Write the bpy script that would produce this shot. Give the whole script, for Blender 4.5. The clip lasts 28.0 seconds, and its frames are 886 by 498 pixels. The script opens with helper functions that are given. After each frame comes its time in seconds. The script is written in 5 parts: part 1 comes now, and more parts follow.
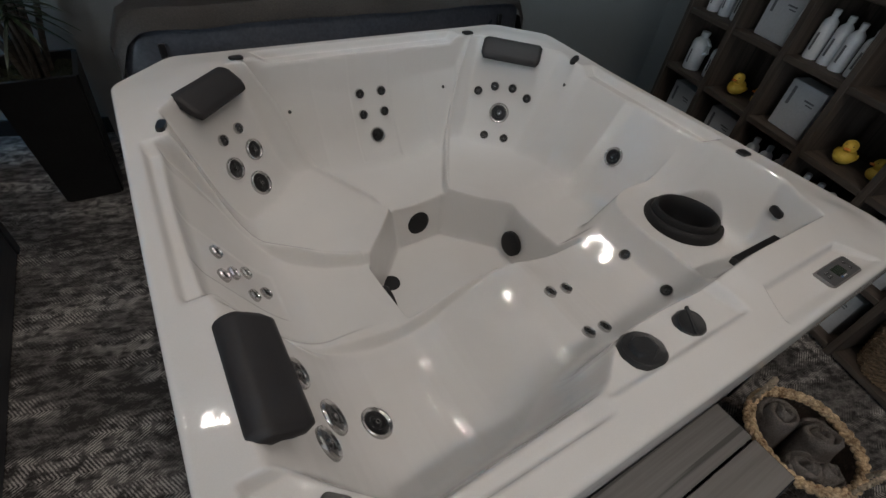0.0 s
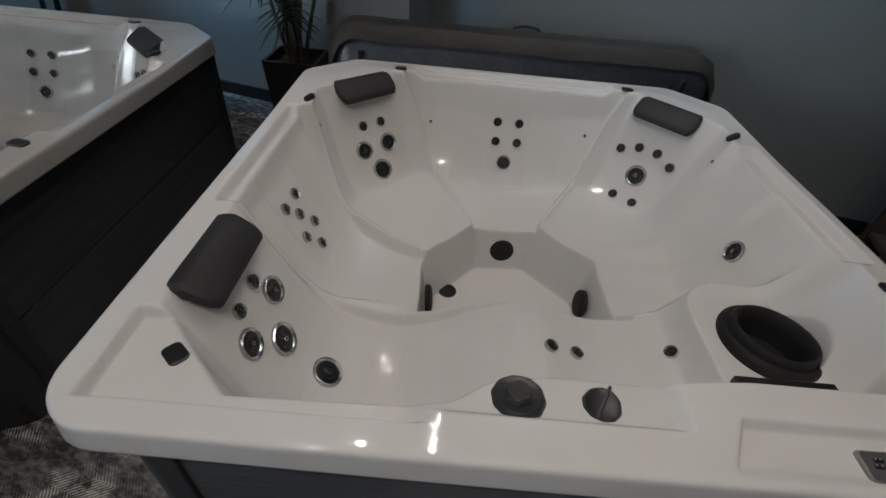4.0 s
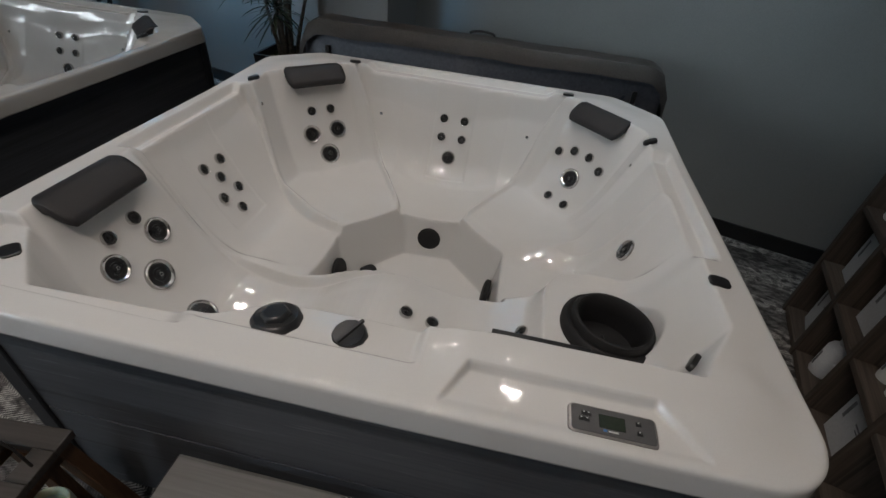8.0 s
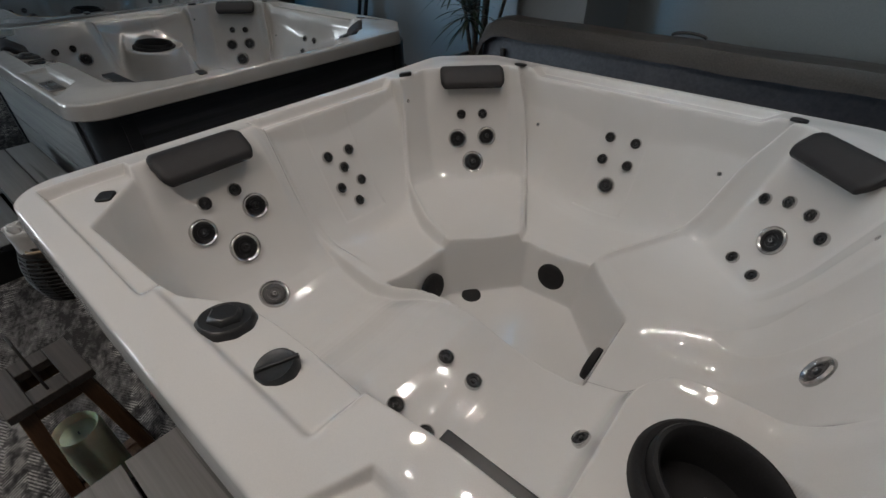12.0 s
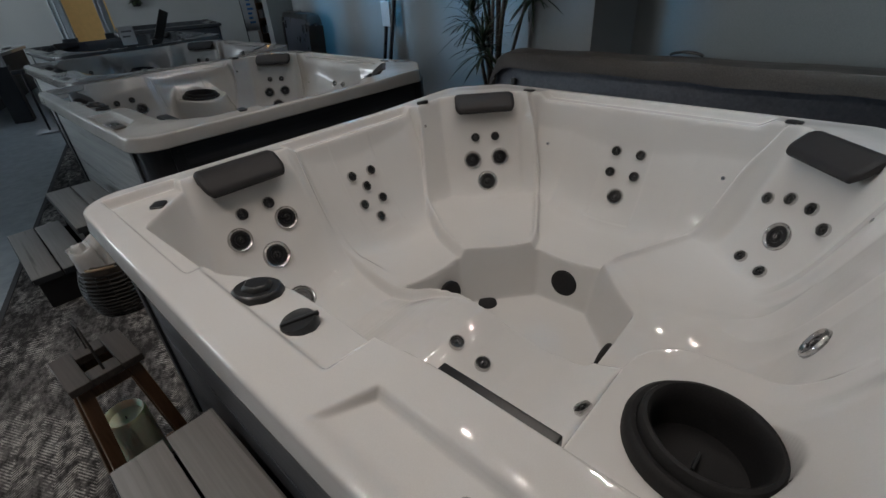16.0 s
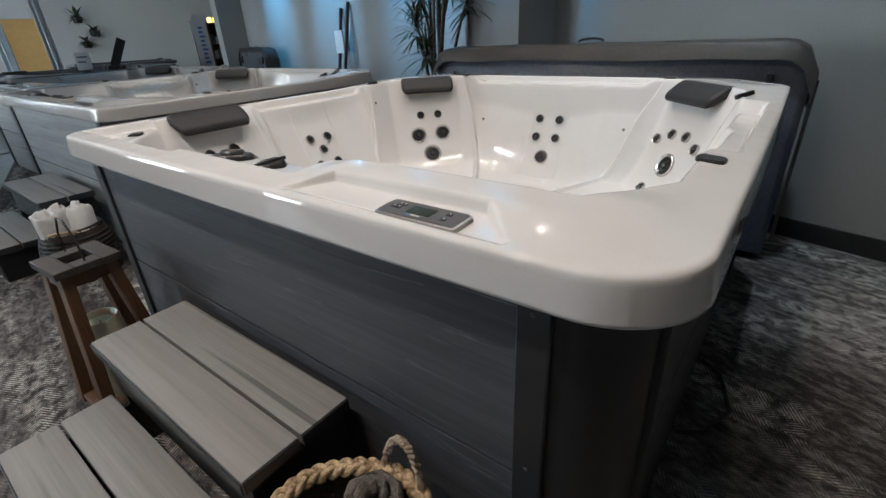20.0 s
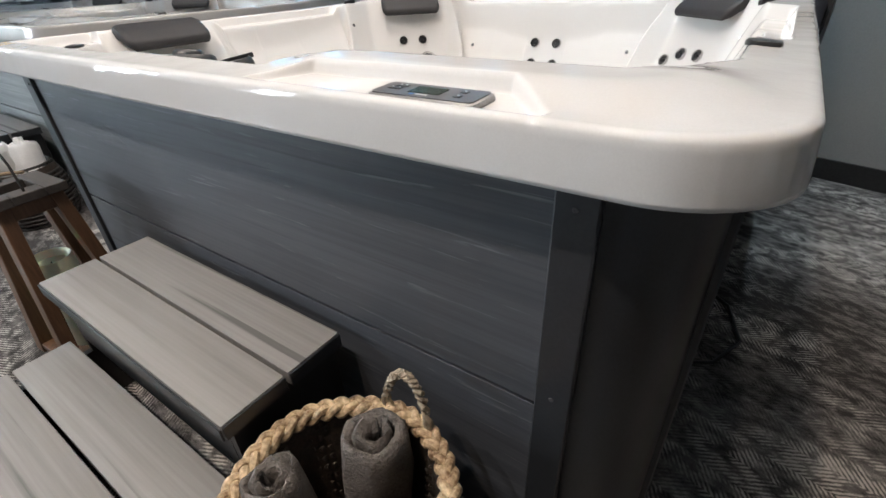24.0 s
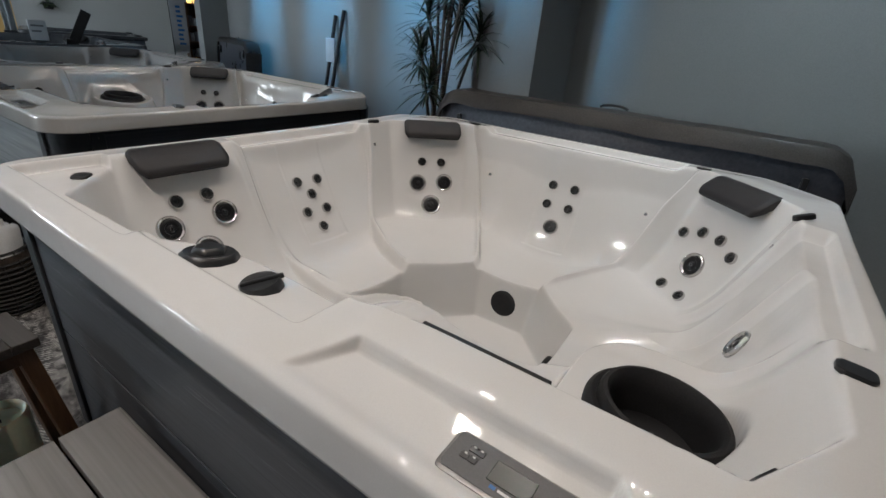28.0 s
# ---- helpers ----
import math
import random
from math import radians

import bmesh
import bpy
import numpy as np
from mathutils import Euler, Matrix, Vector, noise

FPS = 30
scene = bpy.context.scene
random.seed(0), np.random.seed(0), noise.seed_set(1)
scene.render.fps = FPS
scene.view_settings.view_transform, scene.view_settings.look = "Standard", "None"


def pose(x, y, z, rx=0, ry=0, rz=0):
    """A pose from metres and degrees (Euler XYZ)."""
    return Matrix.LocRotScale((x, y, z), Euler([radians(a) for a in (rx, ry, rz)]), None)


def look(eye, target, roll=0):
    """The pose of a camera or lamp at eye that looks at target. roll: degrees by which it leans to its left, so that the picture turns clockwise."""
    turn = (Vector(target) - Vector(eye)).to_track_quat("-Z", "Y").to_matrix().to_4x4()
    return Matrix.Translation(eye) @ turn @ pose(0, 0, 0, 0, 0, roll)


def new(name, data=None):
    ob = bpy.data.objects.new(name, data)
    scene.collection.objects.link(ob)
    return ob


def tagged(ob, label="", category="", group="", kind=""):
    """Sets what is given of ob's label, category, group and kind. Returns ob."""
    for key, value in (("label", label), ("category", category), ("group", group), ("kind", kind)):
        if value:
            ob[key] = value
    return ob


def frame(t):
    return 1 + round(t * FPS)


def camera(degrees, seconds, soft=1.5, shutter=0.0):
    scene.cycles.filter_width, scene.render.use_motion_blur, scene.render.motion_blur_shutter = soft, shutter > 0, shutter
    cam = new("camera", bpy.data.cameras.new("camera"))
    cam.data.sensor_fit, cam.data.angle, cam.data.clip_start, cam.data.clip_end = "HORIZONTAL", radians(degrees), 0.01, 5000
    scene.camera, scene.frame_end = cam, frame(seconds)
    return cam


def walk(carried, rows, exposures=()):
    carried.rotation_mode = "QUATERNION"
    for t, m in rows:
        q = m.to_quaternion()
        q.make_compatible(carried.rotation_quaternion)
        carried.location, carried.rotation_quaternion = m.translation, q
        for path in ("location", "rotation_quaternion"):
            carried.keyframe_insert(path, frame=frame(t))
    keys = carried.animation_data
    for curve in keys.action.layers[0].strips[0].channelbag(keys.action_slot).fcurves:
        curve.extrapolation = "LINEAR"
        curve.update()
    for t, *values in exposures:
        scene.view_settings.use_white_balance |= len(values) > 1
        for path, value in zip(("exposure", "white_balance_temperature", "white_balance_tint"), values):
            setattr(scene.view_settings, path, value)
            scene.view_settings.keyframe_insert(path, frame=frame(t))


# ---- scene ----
cam = camera(89, 28.0)
# Seconds, place and turn of the camera.
PATH = [
    (0, -0.916, -1.136, 1.755, 46.25, -5.65, -31.04),
    (0.5, -0.851, -1.250, 1.748, 46.88, -5.16, -26.12),
    (1, -0.762, -1.315, 1.735, 47.19, -5.00, -21.73),
    (1.5, -0.653, -1.334, 1.738, 48.27, -4.75, -15.99),
    (2, -0.559, -1.366, 1.741, 50.43, -4.08, -10.11),
    (2.5, -0.457, -1.416, 1.739, 50.26, -4.26, -3.90),
    (4.5, -0.309, -1.449, 1.731, 50.04, -4.37, 2.97),
    (5, -0.299, -1.442, 1.727, 50.08, -4.62, 2.58),
    (5.5, -0.296, -1.435, 1.731, 50.18, -4.91, 1.96),
    (6, -0.272, -1.442, 1.734, 51.13, -4.79, 1.63),
    (6.5, -0.181, -1.482, 1.731, 52.11, -4.80, 2.68),
    (7, -0.003, -1.570, 1.719, 51.76, -5.42, 4.89),
    (7.5, 0.141, -1.598, 1.707, 51.56, -5.61, 6.67),
    (8, 0.329, -1.562, 1.698, 52.10, -5.20, 11.15),
    (8.5, 0.456, -1.527, 1.690, 53.00, -5.06, 17.35),
    (9, 0.568, -1.466, 1.672, 53.58, -4.61, 27.34),
    (9.5, 0.605, -1.404, 1.653, 54.13, -4.13, 33.14),
    (10, 0.612, -1.336, 1.623, 54.40, -3.30, 33.84),
    (10.5, 0.609, -1.287, 1.595, 53.86, -2.31, 32.64),
    (11, 0.593, -1.232, 1.571, 53.02, -1.56, 33.38),
    (11.5, 0.597, -1.177, 1.558, 52.94, -0.90, 36.35),
    (12, 0.620, -1.116, 1.546, 53.25, 0.16, 39.83),
    (12.5, 0.636, -1.080, 1.536, 53.47, 0.79, 41.91),
    (14.5, 0.663, -1.058, 1.523, 53.76, 0.98, 43.32),
    (15, 0.684, -1.075, 1.511, 54.53, 1.49, 43.71),
    (15.5, 0.721, -1.121, 1.496, 56.19, 2.06, 43.34),
    (16, 0.781, -1.216, 1.488, 58.74, 3.22, 42.26),
    (16.5, 0.829, -1.341, 1.463, 60.62, 3.20, 42.33),
    (17, 0.902, -1.430, 1.438, 62.45, 2.77, 44.04),
    (17.5, 0.963, -1.459, 1.415, 64.23, 2.16, 48.39),
    (18, 1.012, -1.505, 1.383, 65.91, 1.95, 52.24),
    (18.5, 1.053, -1.548, 1.354, 66.06, 2.21, 51.06),
    (19, 1.088, -1.567, 1.291, 65.10, 2.28, 45.82),
    (19.5, 1.101, -1.558, 1.237, 64.47, 2.25, 40.86),
    (20, 1.106, -1.546, 1.183, 64.23, 2.63, 36.77),
    (20.5, 1.097, -1.544, 1.145, 63.53, 2.36, 34.62),
    (21, 1.080, -1.543, 1.106, 62.24, 2.13, 33.35),
    (21.5, 1.061, -1.539, 1.076, 60.90, 2.38, 33.25),
    (23.5, 1.022, -1.515, 1.036, 58.17, 3.01, 34.05),
    (24, 1.011, -1.507, 1.045, 58.37, 2.24, 34.17),
    (24.5, 0.992, -1.492, 1.060, 58.60, 0.90, 34.05),
    (25, 0.953, -1.474, 1.093, 59.36, -1.18, 33.47),
    (25.5, 0.903, -1.463, 1.138, 60.49, -3.17, 32.54),
    (26, 0.840, -1.452, 1.194, 62.21, -4.76, 30.87),
    (26.5, 0.798, -1.434, 1.265, 63.60, -5.49, 29.69),
    (27, 0.774, -1.404, 1.327, 65.02, -5.55, 29.55),
    (27.5, 0.755, -1.377, 1.352, 65.61, -5.54, 31.75),
    (28, 0.739, -1.346, 1.342, 65.28, -4.95, 34.99),
]
EXPOSURES = [(0.0, -0.63), (6.0, -0.58), (9.0, -0.52), (12.0, -0.57), (15.0, -0.62), (17.0, -0.46), (18.5, -0.08), (20.0, 0.48), (21.0, 0.75), (23.5, 1.15), (24.5, 1.15), (26.0, 0.72), (27.0, 0.38), (28.0, 0.02)]
walk(cam, [(t, pose(x, y, z, rx, ry, rz)) for t, x, y, z, rx, ry, rz in PATH], EXPOSURES)
WINDOW_W, SPOT_W, WASH_W = 165.0, 16.5, 400.0

# ---- world, sun, large lights ----
world = bpy.data.worlds.new("world")
scene.world = world
world.use_nodes = True
wn = world.node_tree
sky = wn.nodes.new("ShaderNodeTexSky")
sky.sky_type, sky.sun_disc = "NISHITA", False
sky.sun_elevation, sky.sun_rotation = radians(38), radians(200)
wn.links.new(sky.outputs[0], wn.nodes["Background"].inputs[0])
wn.nodes["Background"].inputs[1].default_value = 0.10

# The room is turned against the tubs.
ROOM = pose(0, 0, 0, 0, 0, -16)


def room(u, v, z):
    return ROOM @ Vector((u, v, z))


def area(name, eye, target, sx, sy, watts, colour):
    data = bpy.data.lights.new(name, "AREA")
    data.shape, data.size, data.size_y, data.energy, data.color = "RECTANGLE", sx, sy, watts, colour
    ob = new(name, data)
    ob.matrix_world = look(eye, target)
    return ob


def spot(name, eye, target, watts, colour, degrees=110, radius=0.015, blend=0.6):
    data = bpy.data.lights.new(name, "SPOT")
    data.energy, data.color, data.spot_size, data.spot_blend, data.shadow_soft_size = watts, colour, radians(degrees), blend, radius
    ob = new(name, data)
    ob.matrix_world = look(eye, target)
    return ob


DAY, WARM = (0.74, 0.848, 0.940), (1.0, 0.90, 0.82)
# Daylight in the shop windows of the long front wall.
WINDOWS = [(-13.0, -11.8), (-8.6, -7.4), (-4.9, -4.0)]
for u0, u1 in WINDOWS:
    area("window_daylight", room((u0 + u1) / 2, -7.63, 1.9), room((u0 + u1) / 2 + 3.0, 0, 1.2), u1 - u0, 2.4, WINDOW_W, DAY)
# Track spots: place of the head and what it is turned to (room axes).
TRACK = [
    ((-0.95, 1.00, 3.75), (-0.45, 0.25, 0.7)), ((-0.82, 1.00, 3.75), (-0.30, 0.10, 0.7)), ((-0.25, 1.10, 3.75), (-0.10, 0.15, 0.6)), ((-0.12, 1.10, 3.75), (0.10, 0.00, 0.6)),
    ((0.45, 1.05, 3.75), (0.25, 0.10, 0.7)), ((0.58, 1.05, 3.75), (0.45, 0.00, 0.8)), ((-0.90, 0.05, 3.75), (-0.45, -0.15, 0.7)), ((-0.30, 0.10, 3.75), (-0.10, 0.05, 0.5)),
    ((0.30, 0.05, 3.75), (0.20, 0.05, 0.5)), ((0.42, -0.50, 3.75), (0.35, -0.40, 0.8)), ((-0.55, -0.60, 3.75), (-0.35, -0.50, 0.8)),
    ((0.75, -2.1, 3.75), (0.50, -0.95, 0.9)), ((-0.6, -2.4, 3.75), (-0.2, -1.3, 0.4)), ((0.2, -2.2, 3.75), (0.3, -1.2, 0.6)),
    ((-2.3, -0.3, 3.75), (-2.4, 0.2, 0.9)), ((-3.2, -0.6, 3.75), (-2.8, 0.2, 0.9)), ((-6.0, 0.2, 3.75), (-5.6, 0.9, 0.9)),
    ((-2.0, 0.6, 3.75), (-2.2, 0.3, 0.8)), ((-2.9, 0.9, 3.75), (-2.7, 0.4, 0.7)), ((-3.6, 0.2, 3.75), (-3.2, 0.1, 0.8)), ((-5.2, -0.4, 3.75), (-5.0, 0.3, 0.8)),
]
for eye, aim in TRACK:
    front = eye[1] < -2.0
    spot("track_spot", room(*eye), room(*aim), SPOT_W * (4.6 if front else 1.8 if eye[0] < -1.5 else 1.0), ((1.0, 0.80, 0.62) if aim[2] > 0.8 else (0.98, 0.93, 0.90)) if front else WARM, 90 if front else 76, 0.018 if front else 0.030, 0.85)
# Wall washers close to the back wall.
WASH = [(-1.5, 0.75), (-2.9, 1.15), (-5.0, 1.15), (-7.2, 1.15)]
# Added fill lamp, only to brighten the wall right of the pier.
spot("wall_fill_spot", room(0.7, 0.9, 3.2), room(0.6, 1.85, 1.5), 95.0, (0.66, 0.86, 1.0), 85, 0.03, 0.9)
# Track lights at the far end of the hall.
FAR_TRACK = [((-13.4, -4.3, 2.3), (-15.9, -4.6, 1.4)), ((-13.4, -2.7, 2.3), (-15.9, -2.6, 1.5)), ((-13.4, 0.6, 2.3), (-15.9, 1.0, 1.4)), ((-7.2, -4.4, 3.0), (-5.2, -4.2, 0.8))]
for eye, aim in FAR_TRACK:
    spot("far_track_spot", room(*eye), room(*aim), 32.0, (0.85, 0.96, 1.0), 110, 0.03, 0.8)
for u, v in WASH:
    spot("wall_washer", room(u, v, 3.2), room(u, 1.85, 2.1), WASH_W, (0.13, 0.54, 1.0), 58, 0.05, 0.9)


# ---- materials ----
def material(name, dark, light, rough=0.5, metal=0.0, scale=8.0, stretch=(1, 1, 1), fine=90.0, bump=0.0, depth=0.002, coat=0.0, rough_var=0.1, glow=0.0, spec=0.5, mix=0.5):
    """Two scales of noise between two colours, roughness that varies with them, and a fine relief."""
    m = bpy.data.materials.new(name)
    m.use_nodes = True
    t = m.node_tree
    b = t.nodes["Principled BSDF"]
    co = t.nodes.new("ShaderNodeTexCoord")
    mp = t.nodes.new("ShaderNodeMapping")
    mp.inputs["Scale"].default_value = stretch
    t.links.new(co.outputs["Object"], mp.inputs["Vector"])
    info = t.nodes.new("ShaderNodeObjectInfo")
    shift = t.nodes.new("ShaderNodeVectorMath")
    shift.operation = "MULTIPLY_ADD"
    shift.inputs[1].default_value = (7.0, 7.0, 7.0)
    t.links.new(info.outputs["Random"], shift.inputs[0])
    t.links.new(mp.outputs[0], shift.inputs[2])
    big, small = t.nodes.new("ShaderNodeTexNoise"), t.nodes.new("ShaderNodeTexNoise")
    for node, s, d in ((big, scale, 3), (small, fine, 4)):
        node.inputs["Scale"].default_value, node.inputs["Detail"].default_value = s, d
        t.links.new(shift.outputs[0], node.inputs["Vector"])
    add = t.nodes.new("ShaderNodeMix")
    add.inputs[0].default_value = mix
    t.links.new(big.outputs[0], add.inputs[2])
    t.links.new(small.outputs[0], add.inputs[3])
    ramp = t.nodes.new("ShaderNodeValToRGB")
    ramp.color_ramp.elements[0].position, ramp.color_ramp.elements[1].position = 0.36, 0.64
    ramp.color_ramp.elements[0].color, ramp.color_ramp.elements[1].color = (*dark, 1), (*light, 1)
    t.links.new(add.outputs[0], ramp.inputs[0])
    t.links.new(ramp.outputs[0], b.inputs["Base Color"])
    rr = t.nodes.new("ShaderNodeMapRange")
    rr.inputs["To Min"].default_value, rr.inputs["To Max"].default_value = max(0.02, rough - rough_var), min(1, rough + rough_var)
    t.links.new(big.outputs[0], rr.inputs[0])
    t.links.new(rr.outputs[0], b.inputs["Roughness"])
    b.inputs["Metallic"].default_value = metal
    b.inputs["Specular IOR Level"].default_value = spec
    if coat:
        b.inputs["Coat Weight"].default_value, b.inputs["Coat Roughness"].default_value = coat, 0.02
    if bump:
        bp = t.nodes.new("ShaderNodeBump")
        bp.inputs["Strength"].default_value, bp.inputs["Distance"].default_value = bump, depth
        t.links.new(add.outputs[0], bp.inputs["Height"])
        t.links.new(bp.outputs[0], b.inputs["Normal"])
    if glow:
        b.inputs["Emission Color"].default_value, b.inputs["Emission Strength"].default_value = (*light, 1), glow
    return m


def woodgrain(name, dark, light, axis, rough=0.55, bump=0.35, pale=None):
    """Streaks along an axis, with a few dark cracks of grain."""
    st = {"x": (0.7, 26, 26), "y": (26, 0.7, 26), "z": (26, 26, 0.7)}[axis]
    m = material(name, dark, light, rough, 0, 1.3, st, 5.0, bump, 0.003, rough_var=0.08, mix=0.45)
    t = m.node_tree
    b = t.nodes["Principled BSDF"]
    mp = next(n for n in t.nodes if n.type == "MAPPING")
    crack = t.nodes.new("ShaderNodeTexNoise")
    crack.inputs["Scale"].default_value, crack.inputs["Detail"].default_value, crack.inputs["Distortion"].default_value = 0.75, 6, 0.6
    t.links.new(mp.outputs[0], crack.inputs["Vector"])
    rp = t.nodes.new("ShaderNodeValToRGB")
    rp.color_ramp.elements[0].position, rp.color_ramp.elements[1].position = 0.33, 0.39
    rp.color_ramp.elements[0].color, rp.color_ramp.elements[1].color = (0.35, 0.35, 0.35, 1), (1, 1, 1, 1)
    t.links.new(crack.outputs[0], rp.inputs[0])
    mul = t.nodes.new("ShaderNodeMix")
    mul.data_type, mul.blend_type = "RGBA", "MULTIPLY"
    mul.inputs[0].default_value = 0.8
    ramp = next(n for n in t.nodes if n.type == "VALTORGB" and n != rp)
    t.links.new(ramp.outputs[0], mul.inputs[6])
    t.links.new(rp.outputs[0], mul.inputs[7])
    t.links.new(mul.outputs[2], b.inputs["Base Color"])
    if pale:
        # thin pale scratches of the pressed grain
        vein = t.nodes.new("ShaderNodeTexNoise")
        vein.inputs["Scale"].default_value, vein.inputs["Detail"].default_value, vein.inputs["Distortion"].default_value = 2.6, 5, 0.8
        own = t.nodes.new("ShaderNodeMapping")
        own.inputs["Scale"].default_value = {"x": (2.0, 34, 34), "y": (34, 2.0, 34), "z": (34, 34, 2.0)}[axis]
        t.links.new(next(n for n in t.nodes if n.type == "TEX_COORD").outputs["Object"], own.inputs["Vector"])
        t.links.new(own.outputs[0], vein.inputs["Vector"])
        cut = t.nodes.new("ShaderNodeMapRange")
        cut.inputs["From Min"].default_value, cut.inputs["From Max"].default_value = 0.635, 0.70
        t.links.new(vein.outputs[0], cut.inputs[0])
        over = t.nodes.new("ShaderNodeMix")
        over.data_type = "RGBA"
        t.links.new(cut.outputs[0], over.inputs[0])
        t.links.new(mul.outputs[2], over.inputs[6])
        over.inputs[7].default_value = (*pale, 1)
        t.links.new(over.outputs[2], b.inputs["Base Color"])
    return m


def carpet_material():
    """Worn carpet: bands of herringbone strokes that fade in and out, over dark and light patches."""
    m = bpy.data.materials.new("carpet")
    m.use_nodes = True
    t = m.node_tree
    b = t.nodes["Principled BSDF"]
    b.inputs["Roughness"].default_value = 0.95
    b.inputs["Specular IOR Level"].default_value = 0.15
    co = t.nodes.new("ShaderNodeTexCoord")

    def noise_node(scale, detail, stretch=(1, 1, 1)):
        mp = t.nodes.new("ShaderNodeMapping")
        mp.inputs["Scale"].default_value = stretch
        t.links.new(co.outputs["Object"], mp.inputs[0])
        n = t.nodes.new("ShaderNodeTexNoise")
        n.inputs["Scale"].default_value, n.inputs["Detail"].default_value = scale, detail
        t.links.new(mp.outputs[0], n.inputs["Vector"])
        return n.outputs[0]

    def stroke(turn):
        mp = t.nodes.new("ShaderNodeMapping")
        mp.inputs["Rotation"].default_value = (0, 0, radians(turn))
        t.links.new(co.outputs["Object"], mp.inputs[0])
        w = t.nodes.new("ShaderNodeTexWave")
        w.inputs["Scale"].default_value, w.inputs["Distortion"].default_value = 31, 1.8
        w.inputs["Detail"].default_value, w.inputs["Detail Scale"].default_value = 3, 3
        t.links.new(mp.outputs[0], w.inputs["Vector"])
        return w.outputs["Fac"]

    def math_node(op, a, c):
        n = t.nodes.new("ShaderNodeMath")
        n.operation, n.use_clamp = op, False
        for i, v in enumerate((a, c)):
            if isinstance(v, (int, float)):
                n.inputs[i].default_value = v
            else:
                t.links.new(v, n.inputs[i])
        return n.outputs[0]

    def ease(v, lo, hi):
        n = t.nodes.new("ShaderNodeMapRange")
        n.interpolation_type = "SMOOTHSTEP"
        n.inputs["From Min"].default_value, n.inputs["From Max"].default_value = lo, hi
        t.links.new(v, n.inputs[0])
        return n.outputs[0]

    sep = t.nodes.new("ShaderNodeSeparateXYZ")
    t.links.new(co.outputs["Object"], sep.inputs[0])
    wob = math_node("ADD", sep.outputs["Y"], math_node("MULTIPLY", noise_node(5, 3), 0.03))
    band = math_node("GREATER_THAN", math_node("SINE", math_node("MULTIPLY", wob, 46.0), 0), 0.0)
    herring = math_node("ADD", math_node("MULTIPLY", band, stroke(48)), math_node("MULTIPLY", math_node("SUBTRACT", 1.0, band), stroke(-42)))
    # strokes broken into short dashes, plain worn stretches between them
    dash = ease(noise_node(24, 4), 0.36, 0.58)
    woven = ease(noise_node(3.4, 3, (0.55, 1.5, 1)), 0.44, 0.60)
    worn = ease(noise_node(15.0, 9, (0.8, 1.9, 1)), 0.36, 0.66)
    patch = noise_node(1.7, 5, (0.6, 1.7, 1))
    speck = noise_node(60, 6, (0.7, 1.3, 1))
    fuzz = noise_node(330, 3)
    v = math_node("MULTIPLY", math_node("MULTIPLY", herring, dash), math_node("ADD", math_node("MULTIPLY", woven, 0.66), 0.14))
    v = math_node("ADD", v, math_node("MULTIPLY", worn, 0.30))
    v = math_node("ADD", v, math_node("MULTIPLY", math_node("SUBTRACT", speck, 0.5), 0.7))
    v = math_node("ADD", v, math_node("MULTIPLY", math_node("SUBTRACT", patch, 0.46), 0.95))
    v = math_node("ADD", v, math_node("MULTIPLY", math_node("SUBTRACT", fuzz, 0.5), 0.45))
    ramp = t.nodes.new("ShaderNodeValToRGB")
    e = ramp.color_ramp.elements
    e[0].position, e[0].color = 0.05, (0.034, 0.032, 0.031, 1)
    e[1].position, e[1].color = 0.95, (0.47, 0.445, 0.415, 1)
    mid = e.new(0.42)
    mid.color = (0.150, 0.142, 0.137, 1)
    t.links.new(v, ramp.inputs[0])
    t.links.new(ramp.outputs[0], b.inputs["Base Color"])
    bp = t.nodes.new("ShaderNodeBump")
    bp.inputs["Strength"].default_value, bp.inputs["Distance"].default_value = 0.6, 0.004
    t.links.new(v, bp.inputs["Height"])
    t.links.new(bp.outputs[0], b.inputs["Normal"])
    return m


ACRYLIC = material("white_acrylic", (0.595, 0.589, 0.578), (0.635, 0.629, 0.618), 0.05, 0, 3.0, fine=420, rough_var=0.012, spec=0.75)
PEARL_LIGHT = material("light_pearl_acrylic", (0.46, 0.445, 0.42), (0.55, 0.535, 0.51), 0.15, 0.22, 3.0, fine=420, rough_var=0.04)
PEARL = material("grey_pearl_acrylic", (0.24, 0.232, 0.225), (0.31, 0.30, 0.29), 0.16, 0.15, 3.0, fine=420, coat=0.35, rough_var=0.04)
SLATE = material("slate_acrylic", (0.055, 0.058, 0.065), (0.085, 0.088, 0.095), 0.22, 0, 6.0, fine=300, coat=0.3)
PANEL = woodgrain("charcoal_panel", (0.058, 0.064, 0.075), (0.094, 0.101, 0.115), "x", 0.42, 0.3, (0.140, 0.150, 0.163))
# Side boards: the front's charcoal again, their shade put into a darker colour.
PANEL_SIDE = woodgrain("charcoal_side_panel_shaded", (0.030, 0.033, 0.039), (0.056, 0.060, 0.068), "y", 0.45, 0.3)
PANEL_GREY = woodgrain("weathered_grey_panel", (0.17, 0.18, 0.18), (0.30, 0.305, 0.30), "x", 0.55, 0.3)
CORNER = material("charcoal_corner", (0.021, 0.023, 0.027), (0.030, 0.033, 0.038), 0.40, 0, 5.0, fine=200, bump=0.05)
DECK = woodgrain("grey_composite_deck", (0.200, 0.190, 0.184), (0.256, 0.244, 0.236), "x", 0.62, 0.3)
BLACK = material("black_plastic", (0.008, 0.008, 0.009), (0.015, 0.015, 0.016), 0.32, 0, 20, fine=300, bump=0.05)
